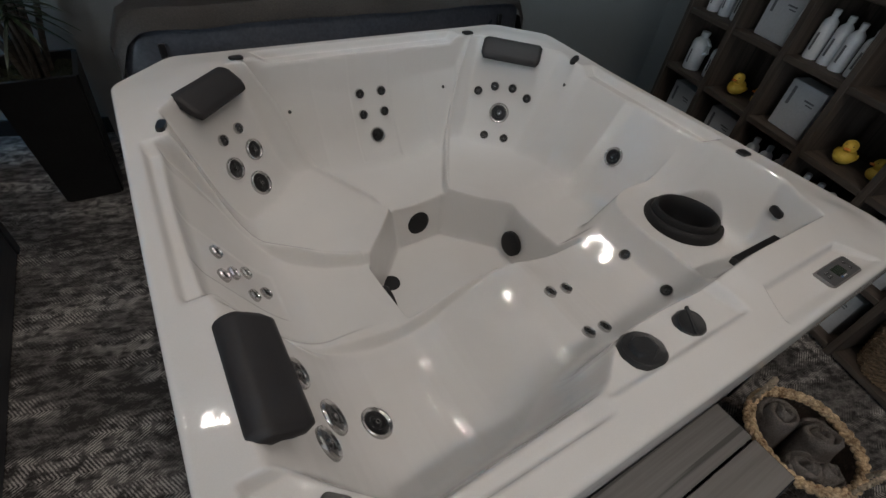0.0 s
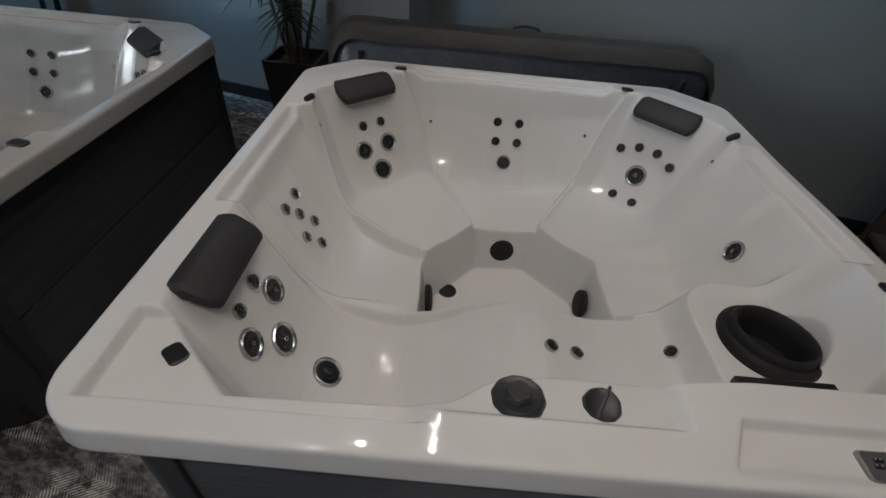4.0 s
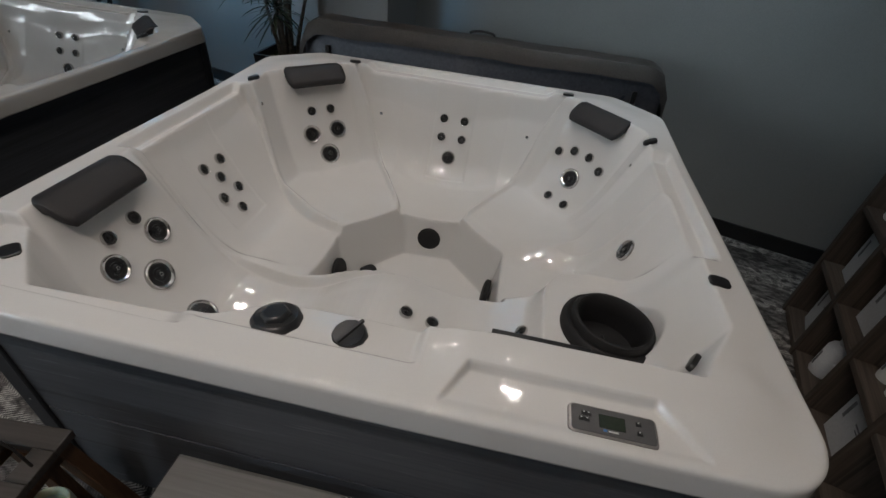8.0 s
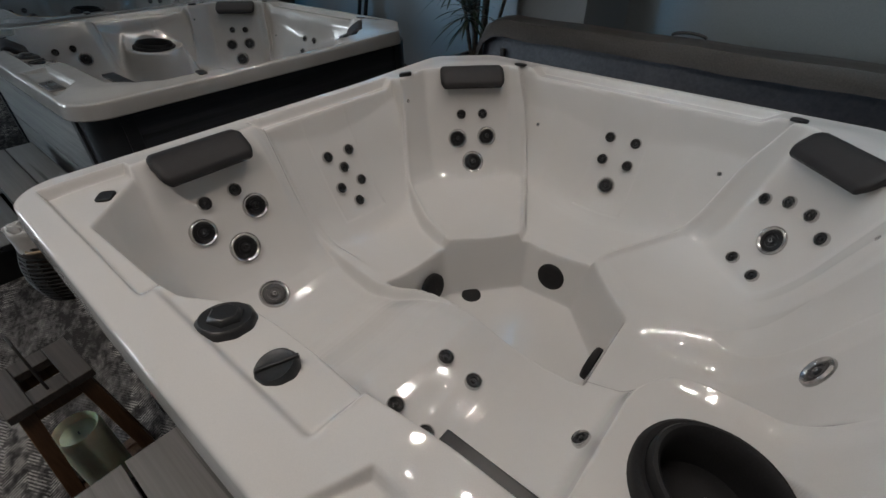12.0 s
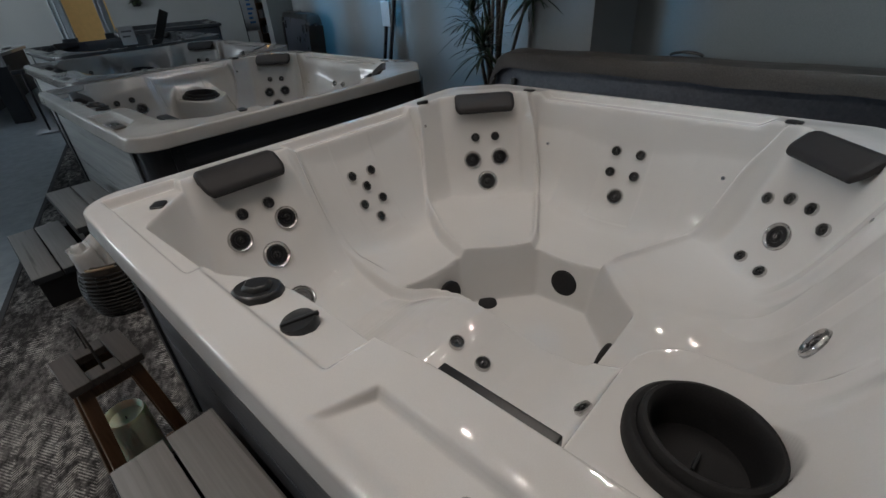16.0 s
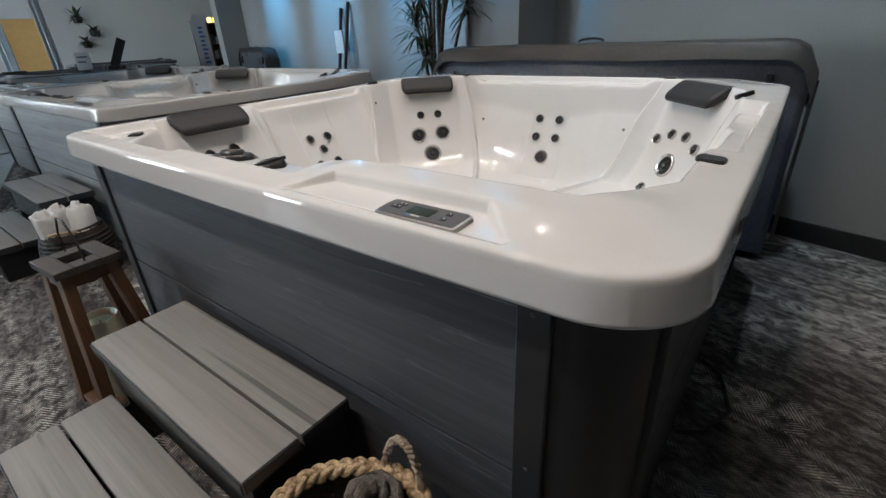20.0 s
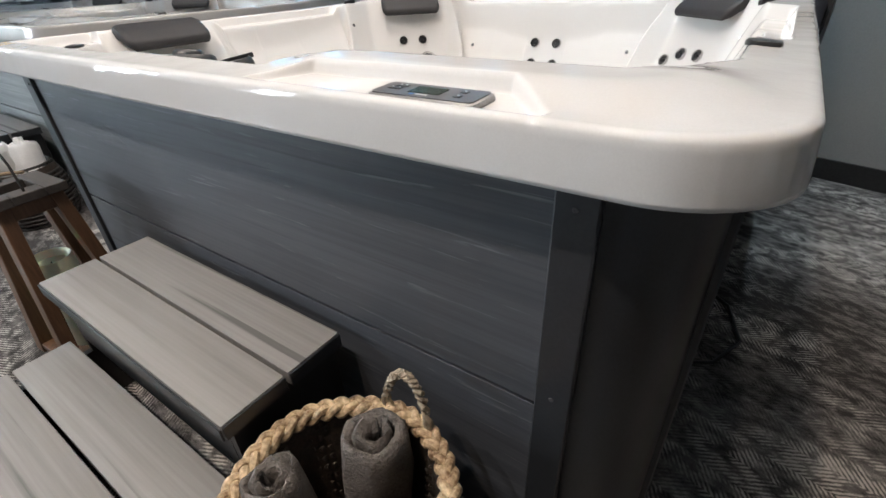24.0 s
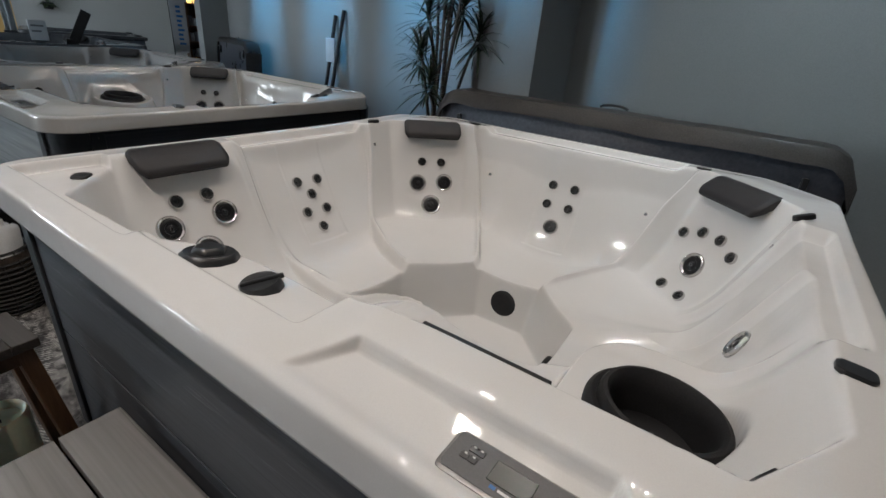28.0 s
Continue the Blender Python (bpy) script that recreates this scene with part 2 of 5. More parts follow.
SOFT = material("charcoal_foam", (0.017, 0.0165, 0.018), (0.027, 0.026, 0.028), 0.55, 0, 12, fine=500, bump=0.12, depth=0.001, spec=0.3)
RUBBER = material("matt_black_ring", (0.009, 0.009, 0.010), (0.018, 0.018, 0.019), 0.62, 0, 10, fine=240, bump=0.1, spec=0.25)
KNOB = material("graphite_knob", (0.018, 0.019, 0.021), (0.030, 0.032, 0.034), 0.34, 0, 15, fine=200)
CHROME = material("chrome", (0.50, 0.49, 0.48), (0.62, 0.61, 0.60), 0.20, 1.0, 12, fine=200, rough_var=0.04)
SILVER = material("satin_silver", (0.24, 0.23, 0.225), (0.32, 0.31, 0.30), 0.40, 0.75, 15, fine=300)
DARKGREY = material("panel_face", (0.065, 0.065, 0.068), (0.085, 0.085, 0.088), 0.42, 0, 20, fine=400)
LCD = material("lcd", (0.018, 0.026, 0.018), (0.026, 0.035, 0.025), 0.24, 0, 10)
PRINT = material("pale_print", (0.55, 0.56, 0.56), (0.65, 0.66, 0.66), 0.5)
BLUEMARK = material("blue_mark", (0.03, 0.13, 0.35), (0.05, 0.18, 0.45), 0.4)
VINYL = material("grey_brown_vinyl", (0.062, 0.057, 0.055), (0.105, 0.097, 0.092), 0.48, 0, 4.0, fine=160, bump=0.25, depth=0.002)
UNDER = material("slate_blue_vinyl", (0.050, 0.058, 0.076), (0.085, 0.096, 0.122), 0.30, 0, 3.0, fine=60, bump=0.35, depth=0.004)
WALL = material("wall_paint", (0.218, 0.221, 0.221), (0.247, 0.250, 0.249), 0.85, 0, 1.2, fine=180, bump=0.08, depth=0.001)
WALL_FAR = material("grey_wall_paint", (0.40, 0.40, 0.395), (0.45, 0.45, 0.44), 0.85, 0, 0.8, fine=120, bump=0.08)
# Ceiling stays out of view; pale and bluish so it reflects cool ambient light.
CEIL = material("ceiling_bounce_paint", (0.62, 0.65, 0.68), (0.70, 0.73, 0.76), 0.9, 0, 0.7, fine=60)
BASEB = material("black_baseboard", (0.010, 0.010, 0.011), (0.020, 0.020, 0.021), 0.45)
CARPET = carpet_material()
CONCRETE = material("polished_concrete", (0.175, 0.20, 0.222), (0.30, 0.33, 0.355), 0.34, 0, 1.1, fine=14, bump=0.06, rough_var=0.12)
EDGING = material("rug_binding", (0.040, 0.040, 0.042), (0.065, 0.065, 0.067), 0.8, fine=300)
SHELFWOOD = woodgrain("weathered_shelf", (0.045, 0.034, 0.027), (0.095, 0.075, 0.060), "y", 0.7, 0.3)
SHELFUP = woodgrain("weathered_shelf_upright", (0.045, 0.034, 0.027), (0.095, 0.075, 0.060), "z", 0.7, 0.3)
WALNUT = woodgrain("walnut_leg", (0.075, 0.036, 0.018), (0.165, 0.088, 0.046), "z", 0.55, 0.3)
ASHTOP = woodgrain("dark_lantern_top", (0.040, 0.034, 0.030), (0.070, 0.060, 0.054), "x", 0.55, 0.3)
WAX = material("pale_green_wax", (0.55, 0.60, 0.47), (0.62, 0.67, 0.53), 0.5, 0, 6, fine=80)
WAX.node_tree.nodes["Principled BSDF"].inputs["Subsurface Weight"].default_value = 0.2
SEAGRASS = material("seagrass", (0.17, 0.095, 0.045), (0.74, 0.57, 0.36), 0.62, 0, 26, fine=120, bump=0.4, depth=0.002)
SEAGRASS_GREY = material("greyed_seagrass", (0.20, 0.155, 0.11), (0.46, 0.38, 0.285), 0.7, 0, 34, fine=140, bump=0.4, depth=0.002)
DARKWEAVE = material("dark_weave", (0.020, 0.015, 0.012), (0.075, 0.055, 0.042), 0.6, 0, 30, fine=180, bump=0.4)
BROWNWEAVE = material("brown_weave", (0.13, 0.085, 0.050), (0.30, 0.205, 0.125), 0.7, 0, 25, fine=160, bump=0.4)
WIRE = material("dark_wire", (0.020, 0.019, 0.018), (0.045, 0.042, 0.040), 0.5, 0.3, 20)
ROPE = material("rope_handle", (0.28, 0.20, 0.13), (0.40, 0.30, 0.20), 0.8, fine=200, bump=0.3)
TOWEL = material("grey_terry", (0.118, 0.104, 0.094), (0.220, 0.198, 0.182), 0.98, 0, 18, fine=210, bump=1.0, depth=0.014, spec=0.1)
WHITETOWEL = material("white_terry", (0.76, 0.76, 0.75), (0.86, 0.86, 0.85), 0.98, 0, 18, fine=210, bump=1.0, depth=0.012, spec=0.1)
POT = material("black_planter", (0.010, 0.010, 0.011), (0.020, 0.020, 0.022), 0.40, 0, 6, fine=80)
SOIL = material("moss_soil", (0.012, 0.014, 0.008), (0.055, 0.060, 0.028), 0.95, 0, 30, fine=140, bump=0.8)
CANE = material("cane_bark", (0.055, 0.046, 0.036), (0.120, 0.103, 0.082), 0.8, 0, 10, (1, 1, 5), 80, 0.4)
LEAF = material("dracaena_leaf", (0.010, 0.019, 0.009), (0.034, 0.055, 0.023), 0.42, 0, 12, fine=60)
SNAKE = material("snake_leaf", (0.020, 0.040, 0.020), (0.070, 0.100, 0.045), 0.45, 0, 18, fine=60)
STEEL = material("painted_column", (0.50, 0.53, 0.55), (0.60, 0.63, 0.65), 0.5, 0, 4, fine=60)
BOXWHITE = material("white_carton", (0.42, 0.43, 0.44), (0.50, 0.51, 0.52), 0.6, 0, 5, fine=90)
BOTTLE = material("white_bottle", (0.62, 0.63, 0.65), (0.72, 0.73, 0.74), 0.35, 0, 5, fine=90)
PALEBLUE = material("pale_blue_wrap", (0.24, 0.36, 0.42), (0.32, 0.45, 0.51), 0.35, 0, 4, fine=60, bump=0.2)
GREYPRINT = material("grey_print", (0.10, 0.10, 0.11), (0.16, 0.16, 0.17), 0.6)
DUCK = material("yellow_rubber", (0.72, 0.46, 0.05), (0.83, 0.58, 0.09), 0.42, 0, 8, fine=90)
BEAK = material("orange_rubber", (0.68, 0.20, 0.03), (0.78, 0.27, 0.05), 0.42)
AMBER = material("amber_lamp", (0.95, 0.45, 0.08), (1.0, 0.62, 0.18), 0.4, glow=2.5)
LAMPFACE = material("lamp_face", (1, 0.95, 0.88), (1, 0.96, 0.9), 0.4, glow=6.0)
# The side room has no lamp; its warm light is emission in this wall.
DOORGLOW = material("glowing_room_wall", (0.50, 0.33, 0.13), (0.60, 0.40, 0.16), 0.8, glow=0.16)


def sheet_waves(m, scale, strength):
    """Slow waves and fine orange peel of a vacuum-formed sheet."""
    t = m.node_tree
    co = t.nodes.new("ShaderNodeTexCoord")
    slow, fine = t.nodes.new("ShaderNodeTexNoise"), t.nodes.new("ShaderNodeTexNoise")
    for node, k in ((slow, scale), (fine, scale * 5)):
        node.inputs["Scale"].default_value, node.inputs["Detail"].default_value = k, 1
        t.links.new(co.outputs["Object"], node.inputs["Vector"])
    both = t.nodes.new("ShaderNodeMath")
    both.operation = "MULTIPLY_ADD"
    both.inputs[1].default_value = 0.10
    t.links.new(fine.outputs[0], both.inputs[0])
    t.links.new(slow.outputs[0], both.inputs[2])
    bp = t.nodes.new("ShaderNodeBump")
    bp.inputs["Strength"].default_value, bp.inputs["Distance"].default_value = strength, 0.02
    t.links.new(both.outputs[0], bp.inputs["Height"])
    t.links.new(bp.outputs[0], t.nodes["Principled BSDF"].inputs["Normal"])


sheet_waves(ACRYLIC, 9.0, 0.085)
sheet_waves(PEARL_LIGHT, 9.0, 0.12)
GLASS = bpy.data.materials.new("window_glass")
GLASS.use_nodes = True
gb = GLASS.node_tree.nodes["Principled BSDF"]
gb.inputs["Transmission Weight"].default_value, gb.inputs["Roughness"].default_value, gb.inputs["IOR"].default_value = 1.0, 0.02, 1.45


# ---- building helpers ----
def mesh_object(name, bm, mat, smooth=True, angle=40):
    bmesh.ops.recalc_face_normals(bm, faces=bm.faces)
    me = bpy.data.meshes.new(name)
    bm.to_mesh(me)
    bm.free()
    me.materials.append(mat)
    if smooth:
        me.polygons.foreach_set("use_smooth", [True] * len(me.polygons))
        me.set_sharp_from_angle(angle=radians(angle))
    return new(name, me)


def part(name, bm, mat, parent, label="", m=None):
    ob = mesh_object(name, bm, mat)
    ob.parent = parent
    if m is not None:
        ob.matrix_basis = m
    if label:
        ob["label"] = label
    return ob


def shared(name, me, parent, m=None, label=""):
    """One more object on a mesh that is there already."""
    ob = new(name, me)
    ob.parent = parent
    if m is not None:
        ob.matrix_basis = m
    if label:
        ob["label"] = label
    return ob


def thing(name, m, label, category, group="", kind=""):
    ob = new(name)
    ob.empty_display_size = 0.05
    ob.matrix_world = m
    return tagged(ob, label, category, group, kind)


def box(bm, a, b, bevel=0.0, seg=2):
    made = bmesh.ops.create_cube(bm, size=1)["verts"]
    for v in made:
        v.co = Vector([(a[i] + b[i]) / 2 + v.co[i] * (b[i] - a[i]) for i in range(3)])
    if bevel:
        edges = list({e for v in made for e in v.link_edges})
        bmesh.ops.bevel(bm, geom=edges, offset=bevel, segments=seg, affect="EDGES", profile=0.6)
    return bm


def boxed(a, b, bevel=0.0, seg=2):
    return box(bmesh.new(), a, b, bevel, seg)


def loft(bm, rings, close=True, cap0=False, cap1=False):
    rows = [[bm.verts.new(p) for p in ring] for ring in rings]
    n = len(rows[0])
    for a, b in zip(rows, rows[1:]):
        for i in range(n if close else n - 1):
            j = (i + 1) % n
            bm.faces.new((a[i], a[j], b[j], b[i]))
    if cap0:
        bm.faces.new(rows[0][::-1])
    if cap1:
        bm.faces.new(rows[-1])
    return rows


def revolve(bm, profile, n=24, cap0=False, cap1=False, centre=(0, 0)):
    rings = [[(centre[0] + r * math.cos(2 * math.pi * i / n), centre[1] + r * math.sin(2 * math.pi * i / n), z) for i in range(n)] for r, z in profile]
    loft(bm, rings, True, cap0, cap1)
    return bm


def tube(bm, pts, radii, n=8, cap=True):
    """A round rod along points."""
    pts = [Vector(p) for p in pts]
    if isinstance(radii, (int, float)):
        radii = [radii] * len(pts)
    rings = []
    for i, (p, r) in enumerate(zip(pts, radii)):
        d = (pts[min(i + 1, len(pts) - 1)] - pts[max(i - 1, 0)]).normalized()
        side = d.cross(Vector((0, 0, 1)) if abs(d.z) < 0.95 else Vector((1, 0, 0))).normalized()
        up = side.cross(d)
        rings.append([p + r * (math.cos(2 * math.pi * k / n) * side + math.sin(2 * math.pi * k / n) * up) for k in range(n)])
    loft(bm, rings, True, cap, cap)
    return bm


def prism(bm, outline, z0, z1):
    """A flat outline drawn up between two heights."""
    loft(bm, [[(x, y, z0) for x, y in outline], [(x, y, z1) for x, y in outline]], True, True, True)
    return bm


def rounded(x0, y0, x1, y1, radius, n=6):
    """The outline of a box with round corners."""
    out = []
    for cx, cy, a0 in ((x1 - radius, y1 - radius, 0), (x0 + radius, y1 - radius, 90), (x0 + radius, y0 + radius, 180), (x1 - radius, y0 + radius, 270)):
        out += [(cx + radius * math.cos(radians(a0 + 90 * k / n)), cy + radius * math.sin(radians(a0 + 90 * k / n))) for k in range(n + 1)]
    return out


def facing(p, normal, spin=0.0):
    """The pose at p whose z axis is the normal."""
    q = Vector(normal).to_track_quat("Z", "Y").to_matrix().to_4x4()
    return Matrix.Translation(p) @ q @ pose(0, 0, 0, 0, 0, spin)


# ---- the tub's shell: one smooth height over its plan ----
def step(a, b, x):
    t = np.clip((x - a) / (b - a), 0, 1)
    return t * t * (3 - 2 * t)


def smax(a, b, k):
    h = np.clip(0.5 + 0.5 * (a - b) / k, 0, 1)
    return b * (1 - h) + a * h + k * h * (1 - h)


def smin(a, b, k):
    return -smax(-a, -b, k)


FOOTWELL = [(-0.40, 0.08), (-0.14, 0.375), (0.15, 0.39), (0.40, 0.13), (0.41, -0.28), (-0.385, -0.26)]


def convex(x, y, corners):
    """How far a point lies outside a convex outline (clockwise or not); negative inside."""
    cx, cy = np.mean(corners, axis=0)
    d = np.full(np.shape(x), -9.0)
    for (x0, y0), (x1, y1) in zip(corners, corners[1:] + corners[:1]):
        nx, ny = y1 - y0, x0 - x1
        ln = math.hypot(nx, ny)
        nx, ny = nx / ln, ny / ln
        if nx * (cx - x0) + ny * (cy - y0) > 0:
            nx, ny = -nx, -ny
        d = smax(d, nx * (x - x0) + ny * (y - y0), 0.012)
    return d


LOUNGE_X = [-0.90, -0.82, -0.76, -0.70, -0.62, -0.52, -0.42, -0.30, -0.16, -0.04, 0.06, 0.16, 0.26, 0.38, 0.50, 0.60]
LOUNGE_Z = [0.79, 0.61, 0.505, 0.445, 0.395, 0.365, 0.360, 0.400, 0.490, 0.545, 0.545, 0.510, 0.490, 0.505, 0.550, 0.600]
FRONT_X = [-0.86, -0.30, -0.25, -0.20, -0.14, -0.05, 0.21, 0.40, 0.80, 1.0]
FRONT_Y = [-0.965, -0.948, -0.930, -0.885, -0.857, -0.846, -0.842, -0.826, -0.826, -0.83]


MIDDLE_Y, MIDDLE_W = [0.30, 0.42, 0.62, 0.76, 0.85, 0.91, 1.0], [0.15, 0.18, 0.30, 0.39, 0.47, 0.58, 0.68]
LEFT_X, LEFT_Y = [0.40, 0.55, 0.75, 0.92, 1.1], [0.10, 0.14, 0.26, 0.42, 0.43]


def soft_interp(x, xs, ys):
    """Interpolation with its corners eased."""
    w = 0.03
    return (np.interp(x - w, xs, ys) + 2 * np.interp(x, xs, ys) + np.interp(x + w, xs, ys)) / 4


def shell_height(x, y, other=False):
    x, y = np.asarray(x, float), np.asarray(y, float)
    ax = np.abs(x)
    # seats
    radius = np.hypot(x, y)
    seat = 0.415 + 0.05 * np.clip(radius - 0.45, 0, 1)
    half = soft_interp(y, MIDDLE_Y, MIDDLE_W)
    bucket = step(0.012, -0.012, np.abs(x) - half) * step(0.30, 0.36, y)
    seat = seat - 0.044 * bucket
    upper = soft_interp(ax, LEFT_X, LEFT_Y)
    left = step(0.014, -0.014, np.maximum(-0.285 - y, y - upper)) * (x < 0)
    seat = seat - 0.036 * left
    # lounge along the front, its head at the left
    lounge = soft_interp(x, LOUNGE_X, LOUNGE_Z) + 0.5 * np.clip(np.abs(y + 0.56) - 0.20, 0, 1) ** 2
    edge = -0.24 - 0.06 * step(-0.3, -0.9, x)
    seat = seat + (lounge - seat) * step(edge + 0.05, edge - 0.05, y)
    # bench at the right, and the filter's plateau
    plateau = np.hypot(x + 0.80, y - 0.02) - 0.20 if other else smax(0.545 - x, y + 0.235, 0.16)
    seat = smax(seat, (0.68 if other else 0.668) - 3.6 * np.clip(plateau, 0, 1), 0.06)
    # walls
    back = (0.832 + 3.6 * (y - 0.884)) * (1 - bucket) + (0.709 + 2.2 * (y - 0.916)) * bucket
    back = smax(back, 0.88 + 8.0 * (y - 0.943), 0.03)
    inner = left
    seat_wall = 0.702 + 1.93 * (ax - 0.921)
    seat_wall = smax(seat_wall, 0.88 + 5.0 * (ax - 0.985), 0.03)
    stiff_wall = 0.886 + 3.2 * (ax - 0.935)
    lounge_wall = 0.715 + 2.3 * (ax - 0.872)
    low_left = lounge_wall * step(-0.2, -0.3, y) + stiff_wall * (1 - step(-0.2, -0.3, y))
    right_edge = 0.972 - 0.030 * step(0.36, 0.46, y) - 0.022 * step(-0.25, -0.38, y)
    side = np.where(x < 0, seat_wall * inner + low_left * (1 - inner), 0.885 + 2.4 * (ax - right_edge))
    diag = 0.719 + 2.64 * ((ax + y) / math.sqrt(2) - 1.018)
    wall = smax(smax(back, side, 0.05), diag, 0.03)
    front_y = soft_interp(x, FRONT_X, FRONT_Y)
    wall = smax(wall, 0.88 + 4.5 * (front_y - y), 0.05)
    wall = smax(wall, 0.88 + 4.0 * (-(x + y) / math.sqrt(2) - 1.205), 0.03)
    wall = smax(wall, 0.88 + 4.0 * (0.855 * x - 0.519 * y - 1.15), 0.03)
    inside = smax(wall, seat, 0.19)
    # every seat is scooped across its own axis
    corner = (1 - bucket) * (1 - left) * step(0.05, 0.20, y)
    across = np.where(x < 0, x + y, x - y) / math.sqrt(2)
    scoop = 0.55 * x ** 2 * bucket + 0.50 * (y - 0.03) ** 2 * left + 0.45 * across ** 2 * corner
    scoop = scoop + 0.35 * (y - 0.05) ** 2 * step(0.35, 0.50, x) * step(0.30, 0.15, y) * step(-0.30, -0.15, y)
    scoop = scoop + 0.45 * (y + 0.565) ** 2 * step(-0.28, -0.40, y) * step(0.25, 0.05, x)
    inside = inside + np.clip(scoop, 0, 0.05) - 0.004
    # footwell
    well = convex(x, y, FOOTWELL)
    inside = smin(inside, smax(0.150 + 0 * x, 0.150 + 6.0 * (well + 0.046), 0.05), 0.014)
    # sweeping ridges between the seats
    bead = np.abs(x) - half - 0.014
    inside = inside + 0.016 * np.exp(-(bead / 0.014) ** 2) * step(0.36, 0.44, y) * step(0.93, 0.86, y) * step(0.86, 0.78, inside)
    bead = y - upper - 0.014
    inside = inside + 0.008 * np.exp(-(bead / 0.014) ** 2) * (x < -0.40) * step(0.86, 0.78, inside)
    ridge = y - (-0.24 - 0.02 * np.clip((-x - 0.4) / 0.5, 0, 1.3))
    inside = inside + 0.013 * np.exp(-(ridge / 0.018) ** 2) * step(-0.42, -0.62, x) * step(0.87, 0.75, inside)
    # raised fields round the jets
    for fx, fy, hw, hh in ((0.0, 0.875, 0.105, 0.125),):
        field = np.maximum(np.abs(x - fx) - hw, np.abs(y - fy) - hh)
        inside = inside - 0.005 * step(0.012, 0.0, field)
    field = np.maximum(np.abs(y - 0.003) - 0.11, np.abs(ax - 0.875) - 0.10)
    inside = inside - 0.005 * step(0.012, 0.0, field) * (x < 0)
    # the filter's well
    inside = inside - 0.16 * step(0.138, 0.122, np.hypot(x + 0.80, y - 0.02) if other else np.hypot(x - 0.753, y + 0.485))
    # rim, console and the raised deck with the control recess
    out = 0.9 * (radius - edge_radius(np.arctan2(y, x)))
    crown = step(0.0, -0.15, out)
    deck = step(0.235, 0.33, x) * step(-0.72, -0.84, y)
    cap = 0.908 + 0.008 * crown + 0.010 * deck * step(-0.03, -0.16, out)
    console = step(-0.33, -0.27, x) * step(0.235, 0.205, x) * step(-0.968, -0.948, y) * step(-0.70, -0.76, y)
    cap = cap + 0.014 * step(0.2, 0.85, y)
    # a lower ledge inside the rim between the pillows, and a dished corner at the front
    shelf_l = step(1.028, 1.008, ax) * step(-0.33, -0.27, y) * step(0.43, 0.37, y)
    shelf_r = step(1.032, 1.010, ax) * step(-0.36, -0.29, y) * step(0.43, 0.37, y)
    shelf_b = step(1.030, 1.010, y) * step(0.54, 0.47, ax)
    cap = cap - 0.038 * np.where(x < 0, shelf_l, shelf_r) * (y < 0.6) - 0.032 * shelf_b * (y > 0.6)
    dish = np.minimum(np.minimum(-0.765 - y, 1.000 + x), 0.990 + y)
    cap = cap - 0.034 * step(-0.006, 0.010, dish) * step(-0.29, -0.37, x)
    cap = cap - (0.018 + 0.16 * np.clip(y + 0.955, 0, 0.13)) * console
    grow = np.clip((y + 1.03) / 0.10, 0, 1)
    recess = np.maximum(np.maximum(0.285 + 0.05 * grow - x, x - (0.820 - 0.09 * grow)), y + 0.930)
    floor = 0.8975 + 0.03 * (y + 1.03)
    cap = cap + np.minimum(floor - cap, 0) * step(0.004, -0.009, recess) * step(-0.002, -0.035, out)
    z = smin(inside, cap, 0.022)
    return z


def outline(n=720):
    """The outer edge: straight sides, cut back corners, all corners rounded."""
    corners = [(1.06, -1.05, 0.15), (1.06, 0.84, 0.11), (0.84, 1.06, 0.11), (-0.84, 1.06, 0.11), (-1.06, 0.84, 0.11), (-1.06, -1.05, 0.13)]
    pts = []
    for k, (x, y, r) in enumerate(corners):
        p, a, b = Vector((x, y)), Vector(corners[k - 1][:2]), Vector(corners[(k + 1) % len(corners)][:2])
        da, db = (a - p).normalized(), (b - p).normalized()
        half = da.angle(db) / 2
        cut = r / math.tan(half)
        mid = p + (da + db).normalized() * (r / math.sin(half))
        s, e = p + da * cut, p + db * cut
        a0, a1 = math.atan2(s.y - mid.y, s.x - mid.x), math.atan2(e.y - mid.y, e.x - mid.x)
        turn = (a1 - a0 + math.pi) % (2 * math.pi) - math.pi
        pts += [(mid.x + r * math.cos(a0 + turn * q / 12), mid.y + r * math.sin(a0 + turn * q / 12)) for q in range(13)]
    p = np.array(pts)
    d = np.r_[0, np.cumsum(np.hypot(*np.diff(np.vstack([p, p[:1]]), axis=0).T))]
    s = np.linspace(0, d[-1], n, endpoint=False)
    return np.stack([np.interp(s, d, np.r_[p[:, i], p[0, i]]) for i in (0, 1)], 1)


EDGE = outline()
EDGE_A = np.unwrap(np.arctan2(EDGE[:, 1], EDGE[:, 0]))
EDGE_R = np.hypot(EDGE[:, 0], EDGE[:, 1])


def edge_radius(a):
    first = EDGE_A[0]
    return np.interp((a - first) % (2 * math.pi) + first, np.r_[EDGE_A, first + 2 * math.pi], np.r_[EDGE_R, EDGE_R[0]])


